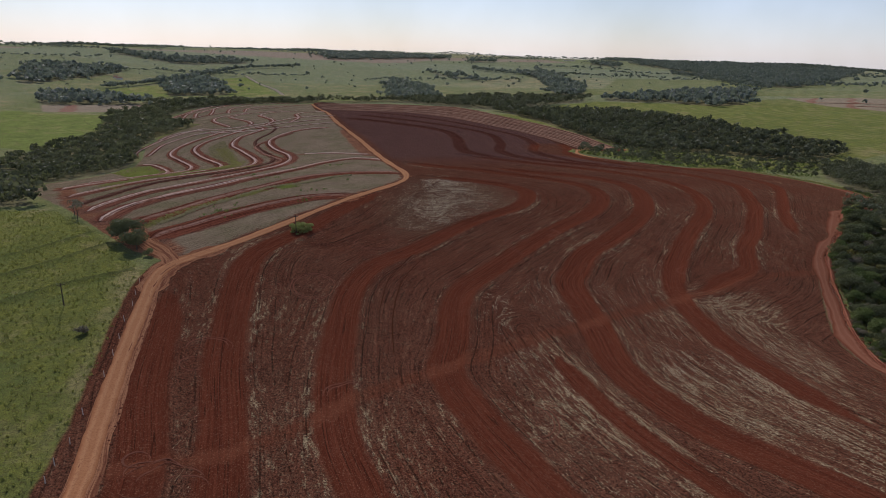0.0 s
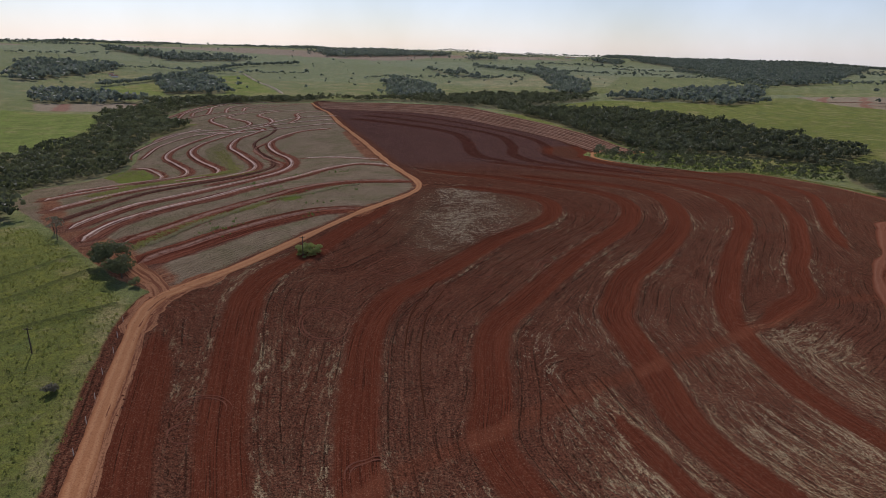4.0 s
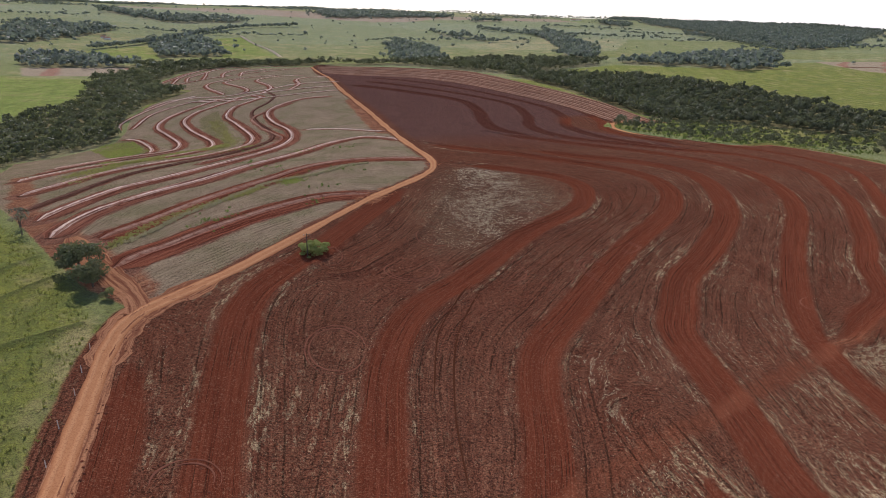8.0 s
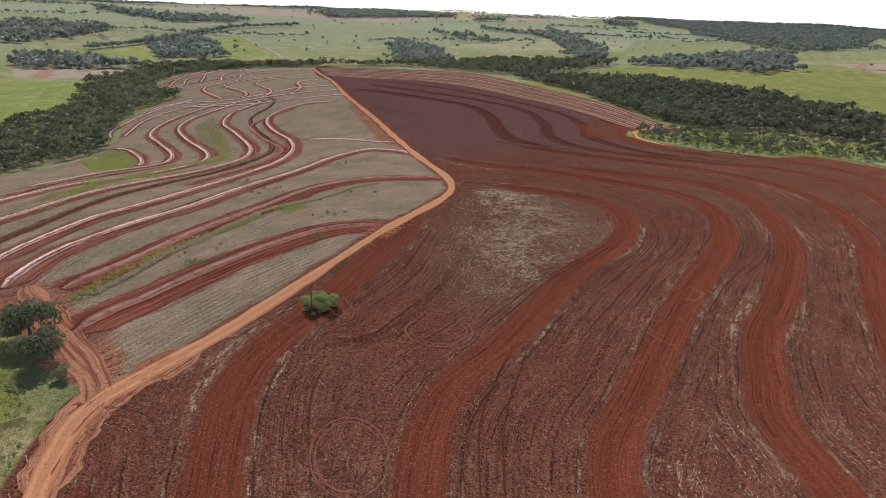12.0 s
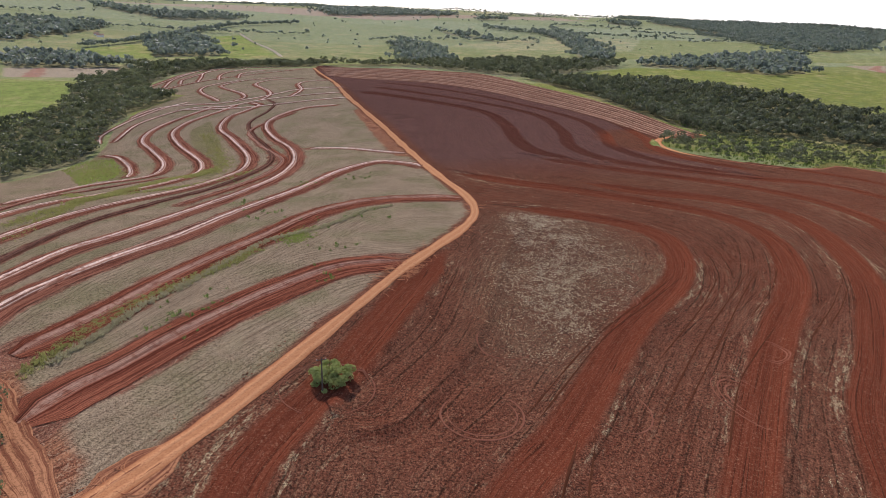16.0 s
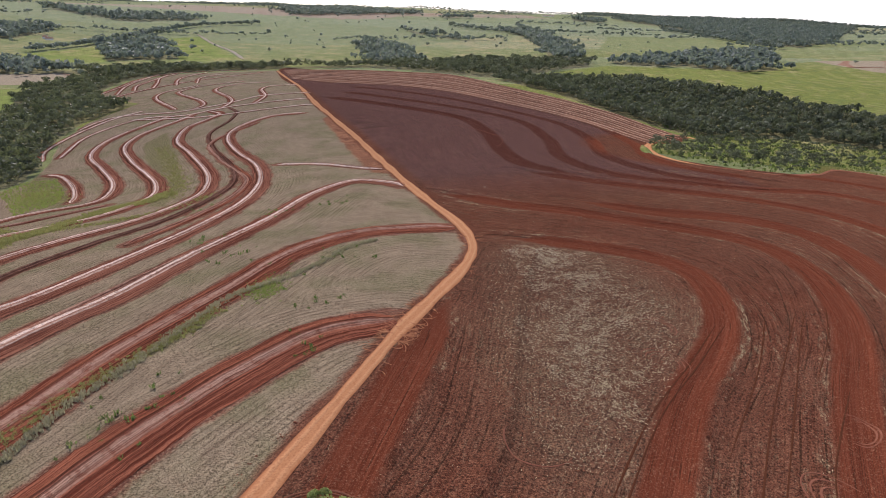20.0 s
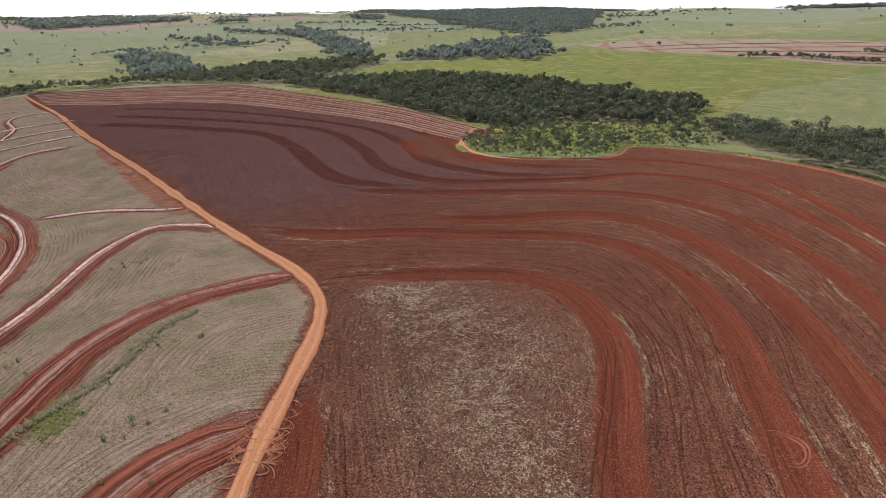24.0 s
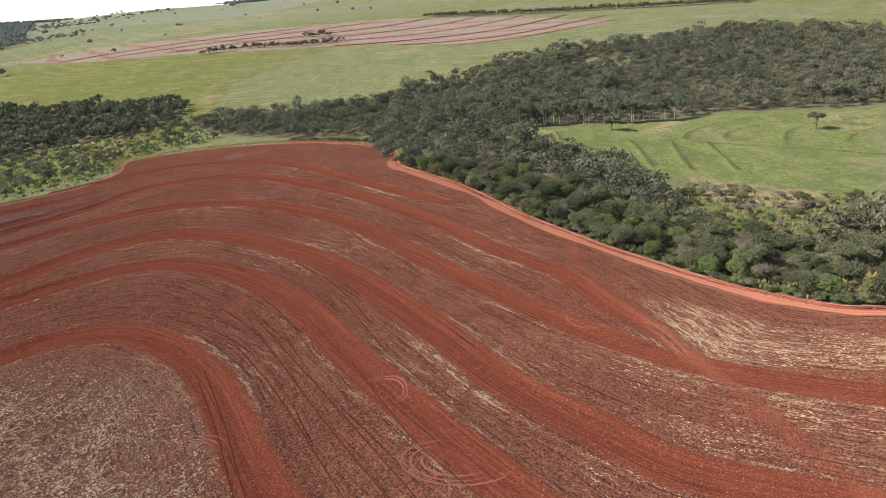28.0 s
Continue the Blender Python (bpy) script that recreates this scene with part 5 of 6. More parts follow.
# lone pasture trees and hedges far off
rng = np.random.RandomState(9)
dots = np.stack([rng.uniform(-2200, 2600, 900), rng.uniform(900, 4300, 900)], 1)
dots = dots[(dots[:, 0] < 600) | (rng.uniform(0, 1, 900) < 0.35)]
dots = dots[(np.hypot(dots[:, 0], dots[:, 1] - 300) > 1300) & ~inside(dots[:, 0], dots[:, 1], FIELD)]
woodland("pasture_trees", dots, 120, M_HAZY_LEAF, "scattered trees on distant pasture", (6, 13), 34, 2.6, "trees")
lines = []
for i in range(46):
    x, y, a, n = rng.uniform(-2500, 2900), rng.uniform(1700, 4400), rng.uniform(-0.5, 0.5), rng.randint(15, 60)
    k = np.arange(n) * 11.0
    lines.append(np.stack([x + k * np.cos(a) + rng.uniform(-4, 4, n), y + k * np.sin(a) + rng.uniform(-9, 9, n) + 20 * np.sin(k / 90)], 1))
BELTS = [[(89, 2402), (224, 2215)], [(229, 2263), (290, 2059)], [(326, 2507), (315, 1959), (358, 1863)], [(819, 2472), (834, 2074), (783, 1634)],
         [(-729, 1415), (-710, 1520), (-693, 1623), (-677, 1790), (-655, 1991), (-610, 2113), (-498, 2219)], [(631, 870), (673, 823), (682, 751), (706, 694)], [(762, 791), (768, 754)],
         [(938, 670), (918, 556), (909, 480), (916, 372), (931, 212)], [(944, 690), (926, 556), (917, 480), (924, 372), (940, 212)]]
for pts in BELTS[:5]:
    for k in range(2):
        c = curve(pts, 8.0)
        lines.append(c + rng.uniform(-5, 5, c.shape))
woodland("hedgerow", np.concatenate(lines), 121, M_HAZY_LEAF, "distant lines of trees between pastures", (9, 16), 30, 3.0, "hedgerow")

M_FARM_TRACK = plain_material("pale worn track", (0.36, 0.28, 0.19), (0.52, 0.43, 0.32), 0.1)
ribbon("track", curve([(-573, 1900), (-484, 1713), (-408, 1574), (-351, 1432)], 12), 4.0, [0.0, 0.1, 0.1, 0.0], M_FARM_TRACK, 0.5, 0.3, "pale farm track across distant pasture", "track", "structure", 8)
M_WHITE = plain_material("whitewashed wall", (0.62, 0.60, 0.55), (0.82, 0.81, 0.78), 0.3)
M_TILE = plain_material("faded clay roof", (0.30, 0.16, 0.10), (0.46, 0.30, 0.22), 0.5)


def farm_house(x, y, turn, length, width):
    """White gabled farm building."""
    top = tagged(new("farm_house"), "small white gabled farm building far across the pasture", "house", "distant farm buildings")
    top.matrix_basis = pose(x, y, land1(x, y), 0, 0, turn)
    a, w, h, r = length / 2, width / 2, 3.2, 5.6
    for name, mat, v, f in (
        ("wall", M_WHITE, [(-a, -w, -1), (a, -w, -1), (a, w, -1), (-a, w, -1), (-a, -w, h), (a, -w, h), (a, w, h), (-a, w, h), (-a, 0, r), (a, 0, r)],
         [(0, 1, 5, 4), (2, 3, 7, 6), (1, 2, 6, 9, 5), (3, 0, 4, 8, 7)]),
        ("roof", M_TILE, [(-a - 0.5, -w - 0.6, h - 0.2), (a + 0.5, -w - 0.6, h - 0.2), (a + 0.5, 0, r + 0.25), (-a - 0.5, 0, r + 0.25), (a + 0.5, w + 0.6, h - 0.2), (-a - 0.5, w + 0.6, h - 0.2),
                          (-a - 0.5, -w - 0.6, h), (a + 0.5, -w - 0.6, h), (a + 0.5, 0, r + 0.5), (-a - 0.5, 0, r + 0.5), (a + 0.5, w + 0.6, h), (-a - 0.5, w + 0.6, h)],
         [(3, 2, 1, 0), (2, 3, 5, 4), (6, 7, 8, 9), (9, 8, 10, 11), (0, 1, 7, 6), (5, 11, 10, 4), (1, 2, 8, 7), (2, 4, 10, 8), (0, 6, 9, 3), (3, 9, 11, 5)])):
        ob = new(name, mesh_of(name, v, f, mat))
        ob.parent = top


for x, y, turn, length, width in ((568, 3241, 10, 26, 12), (600, 3262, 20, 18, 10), (-646, 1746, -15, 12, 8), (-800, 1631, 30, 14, 8), (-820, 1655, 10, 10, 7)):
    farm_house(x, y, turn, length, width)

near_belts = [curve(pts, 3.6) for pts in BELTS[5:]]
near_belts = np.concatenate(near_belts + near_belts)
woodland("hedgerow", near_belts + rng.uniform(-3.5, 3.5, near_belts.shape), 122, M_WOOD_LEAF, "low dark hedge across the far pasture", (4.5, 8), 60, 1.6, "hedgerow")

# the big tree by the junction and its neighbours
def single(name, seed, x, y, w, h, n, s, m, label, category="tree", trunk=True, lobes=9, base=0.28, lobe=(0.20, 0.34)):
    p = tree_proto(name, seed, w, h, n, s, m, label, category, lobes, base, trunk, lobe)
    return plant(p, x, y, 1.0, 0, 0, True)


single("tree", 201, -106, 207.5, 12.5, 7.2, 5200, 0.42, M_LEAF, "large spreading umbrella-shaped green tree by the road junction", "tree", True, 26, 0.30, (0.12, 0.22))
single("tree", 202, -98.6, 199.2, 8.2, 6.4, 3600, 0.38, M_LEAF, "round dark green tree beside the spreading one", "tree", True, 10, 0.04)
single("bush", 203, -92.5, 194.0, 3.4, 2.2, 500, 0.4, M_OLIVE_LEAF, "low olive bush at the road junction", "bush", False, 6, 0.0)
single("bush", 204, -51.8, 227, 10.0, 4.4, 6500, 0.30, M_BRIGHT_LEAF, "ragged yellow-green bush standing alone in the ploughed field", "bush", False, 44, -0.40, (0.05, 0.11))
single("bush", 205, -85.5, 140.5, 3.6, 1.8, 260, 0.45, M_DRY_LEAF, "brown dry bush in the pasture", "bush", False, 6, 0.05)
single("tree", 206, 362, 163, 9, 11, 420, 0.9, M_LEAF, "lone open-crowned tree on the terraced pasture", "tree", True, 7, 0.35)
single("tree", 207, 330, 268, 10, 9, 600, 1.0, M_LEAF, "round dark tree at the wood's edge", "tree", True, 8, 0.12)
single("tree", 208, 250, 271, 9, 8.5, 600, 1.0, M_LEAF, "round dark tree among low scrub", "tree", True, 8, 0.12)
single("tree", 209, 226, 349, 7.5, 6.5, 900, 0.6, M_BRIGHT_LEAF, "pale green leafy tree at the bend of the red track", "tree", True, 8, 0.08)
for i, (x, y) in enumerate([(-141, 240), (-136, 233)]):
    single("tree", 210 + i, x, y, 5, 6.5, 160, 0.5, M_DRY_LEAF, "thin sparse tree on the red bank", "tree", True, 5, 0.4)


def part(name, bm, material, parent, label=""):
    me = bpy.data.meshes.new(name)
    bm.to_mesh(me)
    bm.free()
    me.materials.append(material)
    ob = new(name, me)
    ob.parent = parent
    return tagged(ob, label)


def power_pole(x, y, height, lean):
    top = tagged(new("power_pole"), "dark weathered wooden power pole with a short crossarm", "power pole")
    top.matrix_basis = pose(x, y, land1(x, y), lean, 0, 20)
    bm = bmesh.new()
    bmesh.ops.create_cone(bm, cap_ends=True, segments=10, radius1=0.17, radius2=0.11, depth=height + 0.6, matrix=Matrix.Translation((0, 0, height / 2 - 0.3)))
    part("shaft", bm, M_POLE, top)
    bm = bmesh.new()
    bmesh.ops.create_cube(bm, size=1, matrix=Matrix.Translation((0, 0.16, height - 0.5)) @ Matrix.Diagonal((1.8, 0.11, 0.13, 1)))
    part("crossarm", bm, M_POLE, top)
    for k in (-0.8, 0.0, 0.8):
        bm = bmesh.new()
        bmesh.ops.create_cone(bm, cap_ends=True, segments=8, radius1=0.07, radius2=0.04, depth=0.22, matrix=Matrix.Translation((k, 0.16, height - 0.33)))
        part("insulator", bm, M_METAL, top)
    return top


power_pole(-97.5, 155.3, 6.2, 3)
power_pole(-52.6, 223.2, 7.0, 0)


# ---- wheel marks, ruts and furrows in the ploughed field ----
def arc(cx, cy, r, a0, a1, squash=1.0, turn=0.0):
    a = np.radians(np.linspace(a0, a1, max(8, int(abs(a1 - a0) * r / 60))))
    x, y = r * np.cos(a), r * squash * np.sin(a)
    c, s = math.cos(radians(turn)), math.sin(radians(turn))
    return np.stack([cx + x * c - y * s, cy + x * s + y * c], 1)


LOW = [0.0, 0.05, 0.05, 0.0]
M_SCRAPE = plain_material("scraped pale soil", (0.20, 0.068, 0.034), (0.38, 0.165, 0.085), 0.8)
CIRCLES = [(-37.8, 178, 6.3, 0, 345, 1.5, 10), (-37.8, 178, 5.5, 30, 300, 1.5, 10), (-52, 224.5, 8.6, -60, 250, 0.95, 0), (-52, 224.5, 8.0, 10, 180, 0.95, 0),
           (29, 232, 5.6, 20, 250, 1.6, 20), (29, 232, 4.6, 40, 220, 1.6, 20), (29, 232, 3.5, 60, 230, 1.6, 20), (-24, 220, 7.5, 120, 400, 0.9, 20), (-24, 220, 6.3, 150, 380, 0.9, 20),
           (-54, 138, 5.2, -10, 200, 0.9, 0), (-54, 138, 4.2, 0, 180, 0.9, 0), (-54.5, 130, 3.2, 60, 330, 1.0, 0), (43, 253, 5.0, 180, 400, 0.8, 50), (43, 253, 4.2, 190, 380, 0.8, 50),
           (18, 289, 4.0, -90, 120, 1.2, 30), (18, 289, 3.0, -90, 120, 1.2, 30), (14, 273, 3.6, -100, 130, 1.2, 30), (14, 273, 2.7, -100, 130, 1.2, 30), (14, 273, 4.6, -80, 110, 1.2, 30),
           (-18, 245, 6.0, 150, 330, 1.0, 0), (2, 225, 5.5, -150, 40, 1.2, 0), (20, 118, 5.0, -120, 90, 1.4, 0), (20, 118, 4.0, -120, 90, 1.4, 0), (-12, 560, 26, -70, 80, 1.6, 20),
           (-20, 122, 4.5, 30, 200, 1.0, 0), (-20, 122, 3.6, 30, 200, 1.0, 0), (66, 340, 6, -60, 90, 1.0, 0), (52, 318, 5, 40, 200, 1, 0), (90, 225, 4, 90, 270, 1.3, 0), (82, 234, 4, 90, 270, 1.3, 0)]
CIRCLES += [(-49, 93, 3.5, 20, 200, 0.8, 10), (-47, 92, 4.6, 10, 170, 0.8, 10), (-44, 91, 5.5, 30, 190, 0.7, 0), (-49, 89, 2.6, 200, 380, 1.0, 0), (-41, 90, 3.4, 20, 170, 0.8, 0), (-52, 96, 2.2, 0, 300, 1.0, 0)]
for i, (cx, cy, r, a0, a1, squash, turn) in enumerate(CIRCLES):
    ob = ribbon("wheel_track", arc(cx, cy, r, a0, a1, squash, turn), 0.16, LOW, M_RUT, 0.05, 0.8, "curved tractor wheel mark pressed into the soil", "wheel track", "structure", 300 + i, surface)
    ob["group"] = "wheel marks in the ploughed field"
RUTS = [[(90, 305), (84, 296.6), (74, 282.7), (63.4, 269.5), (55, 259)], [(92, 304), (86, 296), (76, 282), (65.5, 269)], [(50.4, 266), (38, 250), (29, 237), (18, 215)],
        [(35.7, 291.7), (22, 273.6), (5, 252), (-14, 220)], [(33.5, 291.7), (20, 273.6), (3, 252), (-16, 221)], [(58, 300), (44, 279), (26, 252), (8, 222)], [(64, 305), (52, 287), (34, 258), (14, 226)],
        [(48, 296), (34, 272), (14, 243)], [(70, 306), (60, 289), (46, 270)], [(-8, 215), (-16, 190), (-17, 165)], [(-5, 215), (-12, 188), (-13, 162), (-11, 140)]]
for i, pts in enumerate(RUTS):
    ob = ribbon("furrow", curve(pts, 2), 0.16, [0.0, 0.04, 0.04, 0.0], M_DARK_RUT, 0.05, 0.8, "dark plough furrow running along the slope", "furrow", "structure", 340 + i, surface)
    ob["group"] = "furrows of the ploughed field"

# raw cut bank between the eastern track and the wood
cut = EDGE_TRACK[6:-6]
tang = np.gradient(cut, axis=0)
tang /= np.linalg.norm(tang, axis=1, keepdims=True)
ribbon("cut_bank", cut + np.stack([tang[:, 1], -tang[:, 0]], 1) * 3.6, 0.95, [0.0, 0.35, 0.7, 0.55, 0.1], M_CUT, 0.08, 0.9, "raw red earth bank below the edge of the wood", "earth bank", "structure", 390)

rng = np.random.RandomState(44)
for x, y in (cut + np.stack([tang[:, 1], -tang[:, 0]], 1) * 6.0)[::1]:
    p = BUSH[rng.choice([0, 1, 2, 2, 3])]
    ob = plant(p, x + rng.uniform(-1.2, 1.8), y + rng.uniform(-1.2, 1.2), rng.uniform(0.5, 1.15), rng.uniform(0, 360))
    ob["group"] = "bushes along the eastern track"

def clods(name, places, size, seed, material, label):
    """Lumps of earth, one mesh."""
    rng = np.random.RandomState(seed)
    v, f = [], []
    zs = land(places[:, 0], places[:, 1])
    for (x, y), z in zip(places, zs):
        s = rng.uniform(*size)
        ring = np.radians(np.arange(0, 360, 72) + rng.uniform(0, 72))
        k = len(v)
        for r, h in ((1.0, -0.15), (0.75, 0.4)):
            for q in ring:
                w = s * r * rng.uniform(0.7, 1.2)
                v.append((x + w * math.cos(q), y + w * math.sin(q), z + s * h * rng.uniform(0.8, 1.2) + 0.1))
        v.append((x, y, z + s * 0.62 + 0.1))
        for i in range(5):
            o = (i + 1) % 5
            f += [(k + i, k + o, k + 5 + o, k + 5 + i), (k + 5 + i, k + 5 + o, k + 10)]
    return tagged(new(name, mesh_of(name, v, f, material)), label, "clods", kind="stuff")


M_CLOD = plain_material("dug red clods", (0.10, 0.035, 0.02), (0.25, 0.095, 0.055), 1.5)
side = np.stack([tang[:, 1], -tang[:, 0]], 1)
rng = np.random.RandomState(51)
pick = rng.randint(0, len(cut), 1500)
clods("earth_clods", cut[pick] + side[pick] * rng.normal(3.4, 0.9, (1500, 1)) + rng.uniform(-1.2, 1.2, (1500, 2)), (0.16, 0.5), 52, M_CLOD, "dug red earth clods heaped along the wood's edge")
pick = rng.randint(50, 150, 260)
road_dir = np.gradient(ROAD, axis=0)
road_dir /= np.linalg.norm(road_dir, axis=1, keepdims=True)
road_side = np.stack([road_dir[:, 1], -road_dir[:, 0]], 1)
clods("earth_clods", ROAD[pick] + road_side[pick] * (rng.choice([-1, 1, 1], (260, 1)) * rng.uniform(2.5, 3.6, (260, 1))) + rng.uniform(-1, 1, (260, 2)) * road_dir[pick], (0.10, 0.3), 53, M_CLOD, "small red clods along the road's edge")

# scrapes where turning wheels swung off the road at the ends of the banks
rng = np.random.RandomState(17)
M_SWING = plain_material("scraped orange soil", (0.30, 0.115, 0.055), (0.50, 0.245, 0.125), 0.8)
for bx, by, reach, count, right in ((-42, 279, 9, 150, 0.6), (-36, 294, 6, 22, 0.3), (-26, 318, 8, 16, 0.7), (-20.5, 348, 9, 14, 0.6), (-95, 206, 6, 12, 0.5), (-84, 188, 8, 10, 0.5)):
    near = np.argsort(np.hypot(ROAD[:, 0] - bx, ROAD[:, 1] - by))[0]
    for k in range(count):
        at = min(max(near + int(rng.normal(0, reach / 3.0 * 0.55)), 1), len(ROAD) - 2)
        out = road_side[at] * (1 if rng.uniform() < right else -1)
        ahead = road_dir[at] * rng.choice([-1, 1])
        start = ROAD[at] + out * rng.uniform(0.6, 2.4)
        u = np.linspace(0, 1, 9)[:, None]
        long, bend = rng.uniform(1.2, 3.8), rng.uniform(0.1, 1.1)
        line = start + out * long * np.sin(u * 1.5) * 0.8 + ahead * long * bend * u**1.6
        ob = ribbon("wheel_track", line, rng.uniform(0.05, 0.09), LOW, M_SWING if k % 3 else M_SCRAPE, 0.16, 0.6, "curved orange scrape of wheels swinging off the road", "wheel track", "structure", 400 + k)
        ob["group"] = "scrapes beside the road"


# ---- weeds, tufts and posts ----
def tufts(name, places, seed, material, label, size, blades=9, category="weeds"):
    """Grass and weeds: upright bent blades in clumps, one mesh."""
    rng = np.random.RandomState(seed)
    zs = land(places[:, 0], places[:, 1])
    n = len(places) * blades
    base = np.repeat(np.c_[places, zs], blades, 0)
    s = np.repeat(rng.uniform(*size, len(places)), blades)
    a, lean, w = rng.uniform(0, 2 * np.pi, n), rng.uniform(0.1, 0.7, n), rng.uniform(0.25, 0.5, n)
    off = rng.normal(0, 0.45, (n, 2)) * s[:, None]
    foot = base + np.c_[off, np.zeros(n)]
    d = np.c_[np.cos(a), np.sin(a), np.zeros(n)]
    q = np.c_[-np.sin(a), np.cos(a), np.zeros(n)] * (w * s)[:, None] * 0.5
    tip = foot + d * (lean * s)[:, None] + np.array([0, 0, 1.0]) * (s * rng.uniform(0.7, 1.2, n))[:, None]
    v = np.stack([foot - q, foot + q, tip + q * 0.6, tip - q * 0.6], 1).reshape(-1, 3)
    v[:, 2] += 0.05
    me = bpy.data.meshes.new(name)
    me.vertices.add(len(v))
    me.vertices.foreach_set("co", v.astype(np.float32).ravel())
    me.loops.add(len(v))
    me.loops.foreach_set("vertex_index", np.arange(len(v), dtype=np.int32))
    me.polygons.add(len(v) // 4)
    me.polygons.foreach_set("loop_start", np.arange(0, len(v), 4, dtype=np.int32))
    me.update(calc_edges=True)
    me.materials.append(material)
    me.attributes.new("tint", "FLOAT", "POINT").data.foreach_set("value", np.repeat(rng.uniform(0, 1, n), 4).astype(np.float32))
    return tagged(new(name, me), label, category, kind="stuff")


def along(pts, width, gap, seed):
    rng = np.random.RandomState(seed)
    c = curve(pts, gap)
    c = np.repeat(c, 6, 0)
    return c + rng.normal(0, width, c.shape)


strips = [along(pts, wide, gap, 1 + k) for k, (pts, wide, gap) in enumerate(zip(WEEDS, (1.1, 2.4, 3.2, 4.5, 1.8), (0.5, 0.7, 1.1, 0.8, 1.0)))]
tufts("weed_strip", np.concatenate(strips), 130, M_WEED, "yellow-green weeds growing along the contour banks", (0.22, 0.5))
M_DRY_WEED = leaf_material("dry grey weed stalks", (0.22, 0.19, 0.125), (0.42, 0.365, 0.24), "tint", 0.3)
dry_line = along([(-103.5, 228), (-100.5, 239), (-97.5, 253), (-92.5, 265.5), (-87.5, 282), (-81, 300), (-70, 312), (-62, 327), (-57, 337), (-50, 343)], 0.55, 0.7, 9)
tufts("weed_strip", dry_line, 137, M_DRY_WEED, "dry grey-brown weeds standing along a contour bank", (0.25, 0.65))
patch = np.random.RandomState(8).normal(0, 1, (420, 2)) * (2.2, 3.6) + (-75, 303)
tufts("weed_patch", patch, 131, M_BRIGHT_WEED, "bright green patch of weeds in the stubble", (0.15, 0.35))
rng = np.random.RandomState(12)
green = scatter([(-262, 505), (-266, 533), (-245, 535), (-215, 484), (-203, 450), (-209, 428), (-235, 470)], 1.5, 87, 0.9)
tufts("weed_patch", green, 138, M_BRIGHT_WEED, "fresh green weeds beside the western wood", (0.3, 0.7))
band_weeds = along([(-175, 364), (-170, 375), (-165.5, 398), (-161, 418), (-152, 426), (-149, 446)], 2.0, 0.3, 19)
tufts("weed_strip", band_weeds, 139, M_WEED, "yellow-green weeds along the foot of the terraces", (0.4, 0.95))
spots = []
for bx, by, k in ((-63, 278, 9), (-82, 252, 22), (-88, 247, 12), (-70, 320, 8), (-60, 330, 8), (-90, 330, 14), (-100, 345, 12), (-85, 385, 14), (-70, 400, 12), (-120, 400, 10), (-60, 300, 7)):
    spots.append(rng.normal(0, 1, (k, 2)) * (3.5, 5) + (bx, by))
tufts("stubble_weeds", np.concatenate(spots), 132, M_DARK_WEED, "small dark green weeds dotted over the stubble", (0.35, 0.8))
under = scatter(NEAR_BOX, 1.7, 76, 0.85)
under = under[inside(under[:, 0], under[:, 1], RIGHT_WOOD) & (line_distance(under[:, 0], under[:, 1], EDGE_TRACK)[0] > 5.0)]
tufts("undergrowth", under, 136, M_WEED, "olive undergrowth between the trees of the eastern wood", (0.6, 1.5), 8, "undergrowth")
verge = scatter(VERGE, 2.0, 77, 0.9)
tufts("verge_grass", verge, 133, M_WEED, "tall dry yellow grass between field and wood", (0.6, 1.2), 8, "grass")
dry_east = scatter(SCRUB_EAST, 2.6, 78, 0.8)
tufts("scrub_grass", dry_east, 134, M_WEED, "tall pale grass among the scrub", (0.6, 1.3), 8, "grass")
notch_grass = scatter(SCRUB, 4.0, 79, 0.6)
tufts("scrub_grass", notch_grass, 135, M_DARK_WEED, "rough green grass in the scrubby hollow", (0.7, 1.5), 7, "grass")

M_PASTURE_TUFT = leaf_material("pasture tussocks", (0.120, 0.135, 0.036), (0.250, 0.240, 0.075), "tint", 0.3)
near_pasture = scatter([(-64, 86), (-68, 103), (-74, 126), (-84, 161), (-91, 184), (-100, 196), (-124, 220), (-154, 248), (-190, 250), (-230, 200), (-170, 110), (-110, 60)], 1.9, 88, 0.8)
tufts("pasture_tussocks", near_pasture, 140, M_PASTURE_TUFT, "uneven tussocks of green and yellowing pasture grass", (0.22, 0.55), 8, "grass")


def stake(x, y, lean):
    ob = tagged(new("fence_post"), "short pale fence post leaning beside the road", "fence post", "posts along the pasture")
    ob.matrix_basis = pose(x, y, land1(x, y), lean, lean * 0.6, 10)
    bm = bmesh.new()
    bmesh.ops.create_cone(bm, cap_ends=True, segments=8, radius1=0.09, radius2=0.08, depth=1.7, matrix=Matrix.Translation((0, 0, 0.6)))
    part("shaft", bm, M_POST, ob)
    bm = bmesh.new()
    bmesh.ops.create_cone(bm, cap_ends=True, segments=8, radius1=0.085, radius2=0.03, depth=0.08, matrix=Matrix.Translation((0, 0, 1.48)))
    part("cap", bm, M_POST, ob)


for i, (x, y) in enumerate([(-63.2, 88.5), (-64.3, 93), (-65, 99), (-67.5, 108), (-70.5, 122), (-73, 131), (-75.5, 139), (-78.5, 148), (-80.6, 157), (-83, 164), (-85.5, 172)]):
    stake(x, y, (-1) ** i * (3 + 2 * (i % 4)))


# ---- the row of gum trees on the pasture's upper edge ----
M_GUM_BARK = plain_material("pale gum bark", (0.26, 0.22, 0.18), (0.50, 0.45, 0.38))
M_GUM = leaf_material("gum leaves", (0.075, 0.095, 0.055), (0.17, 0.19, 0.11))


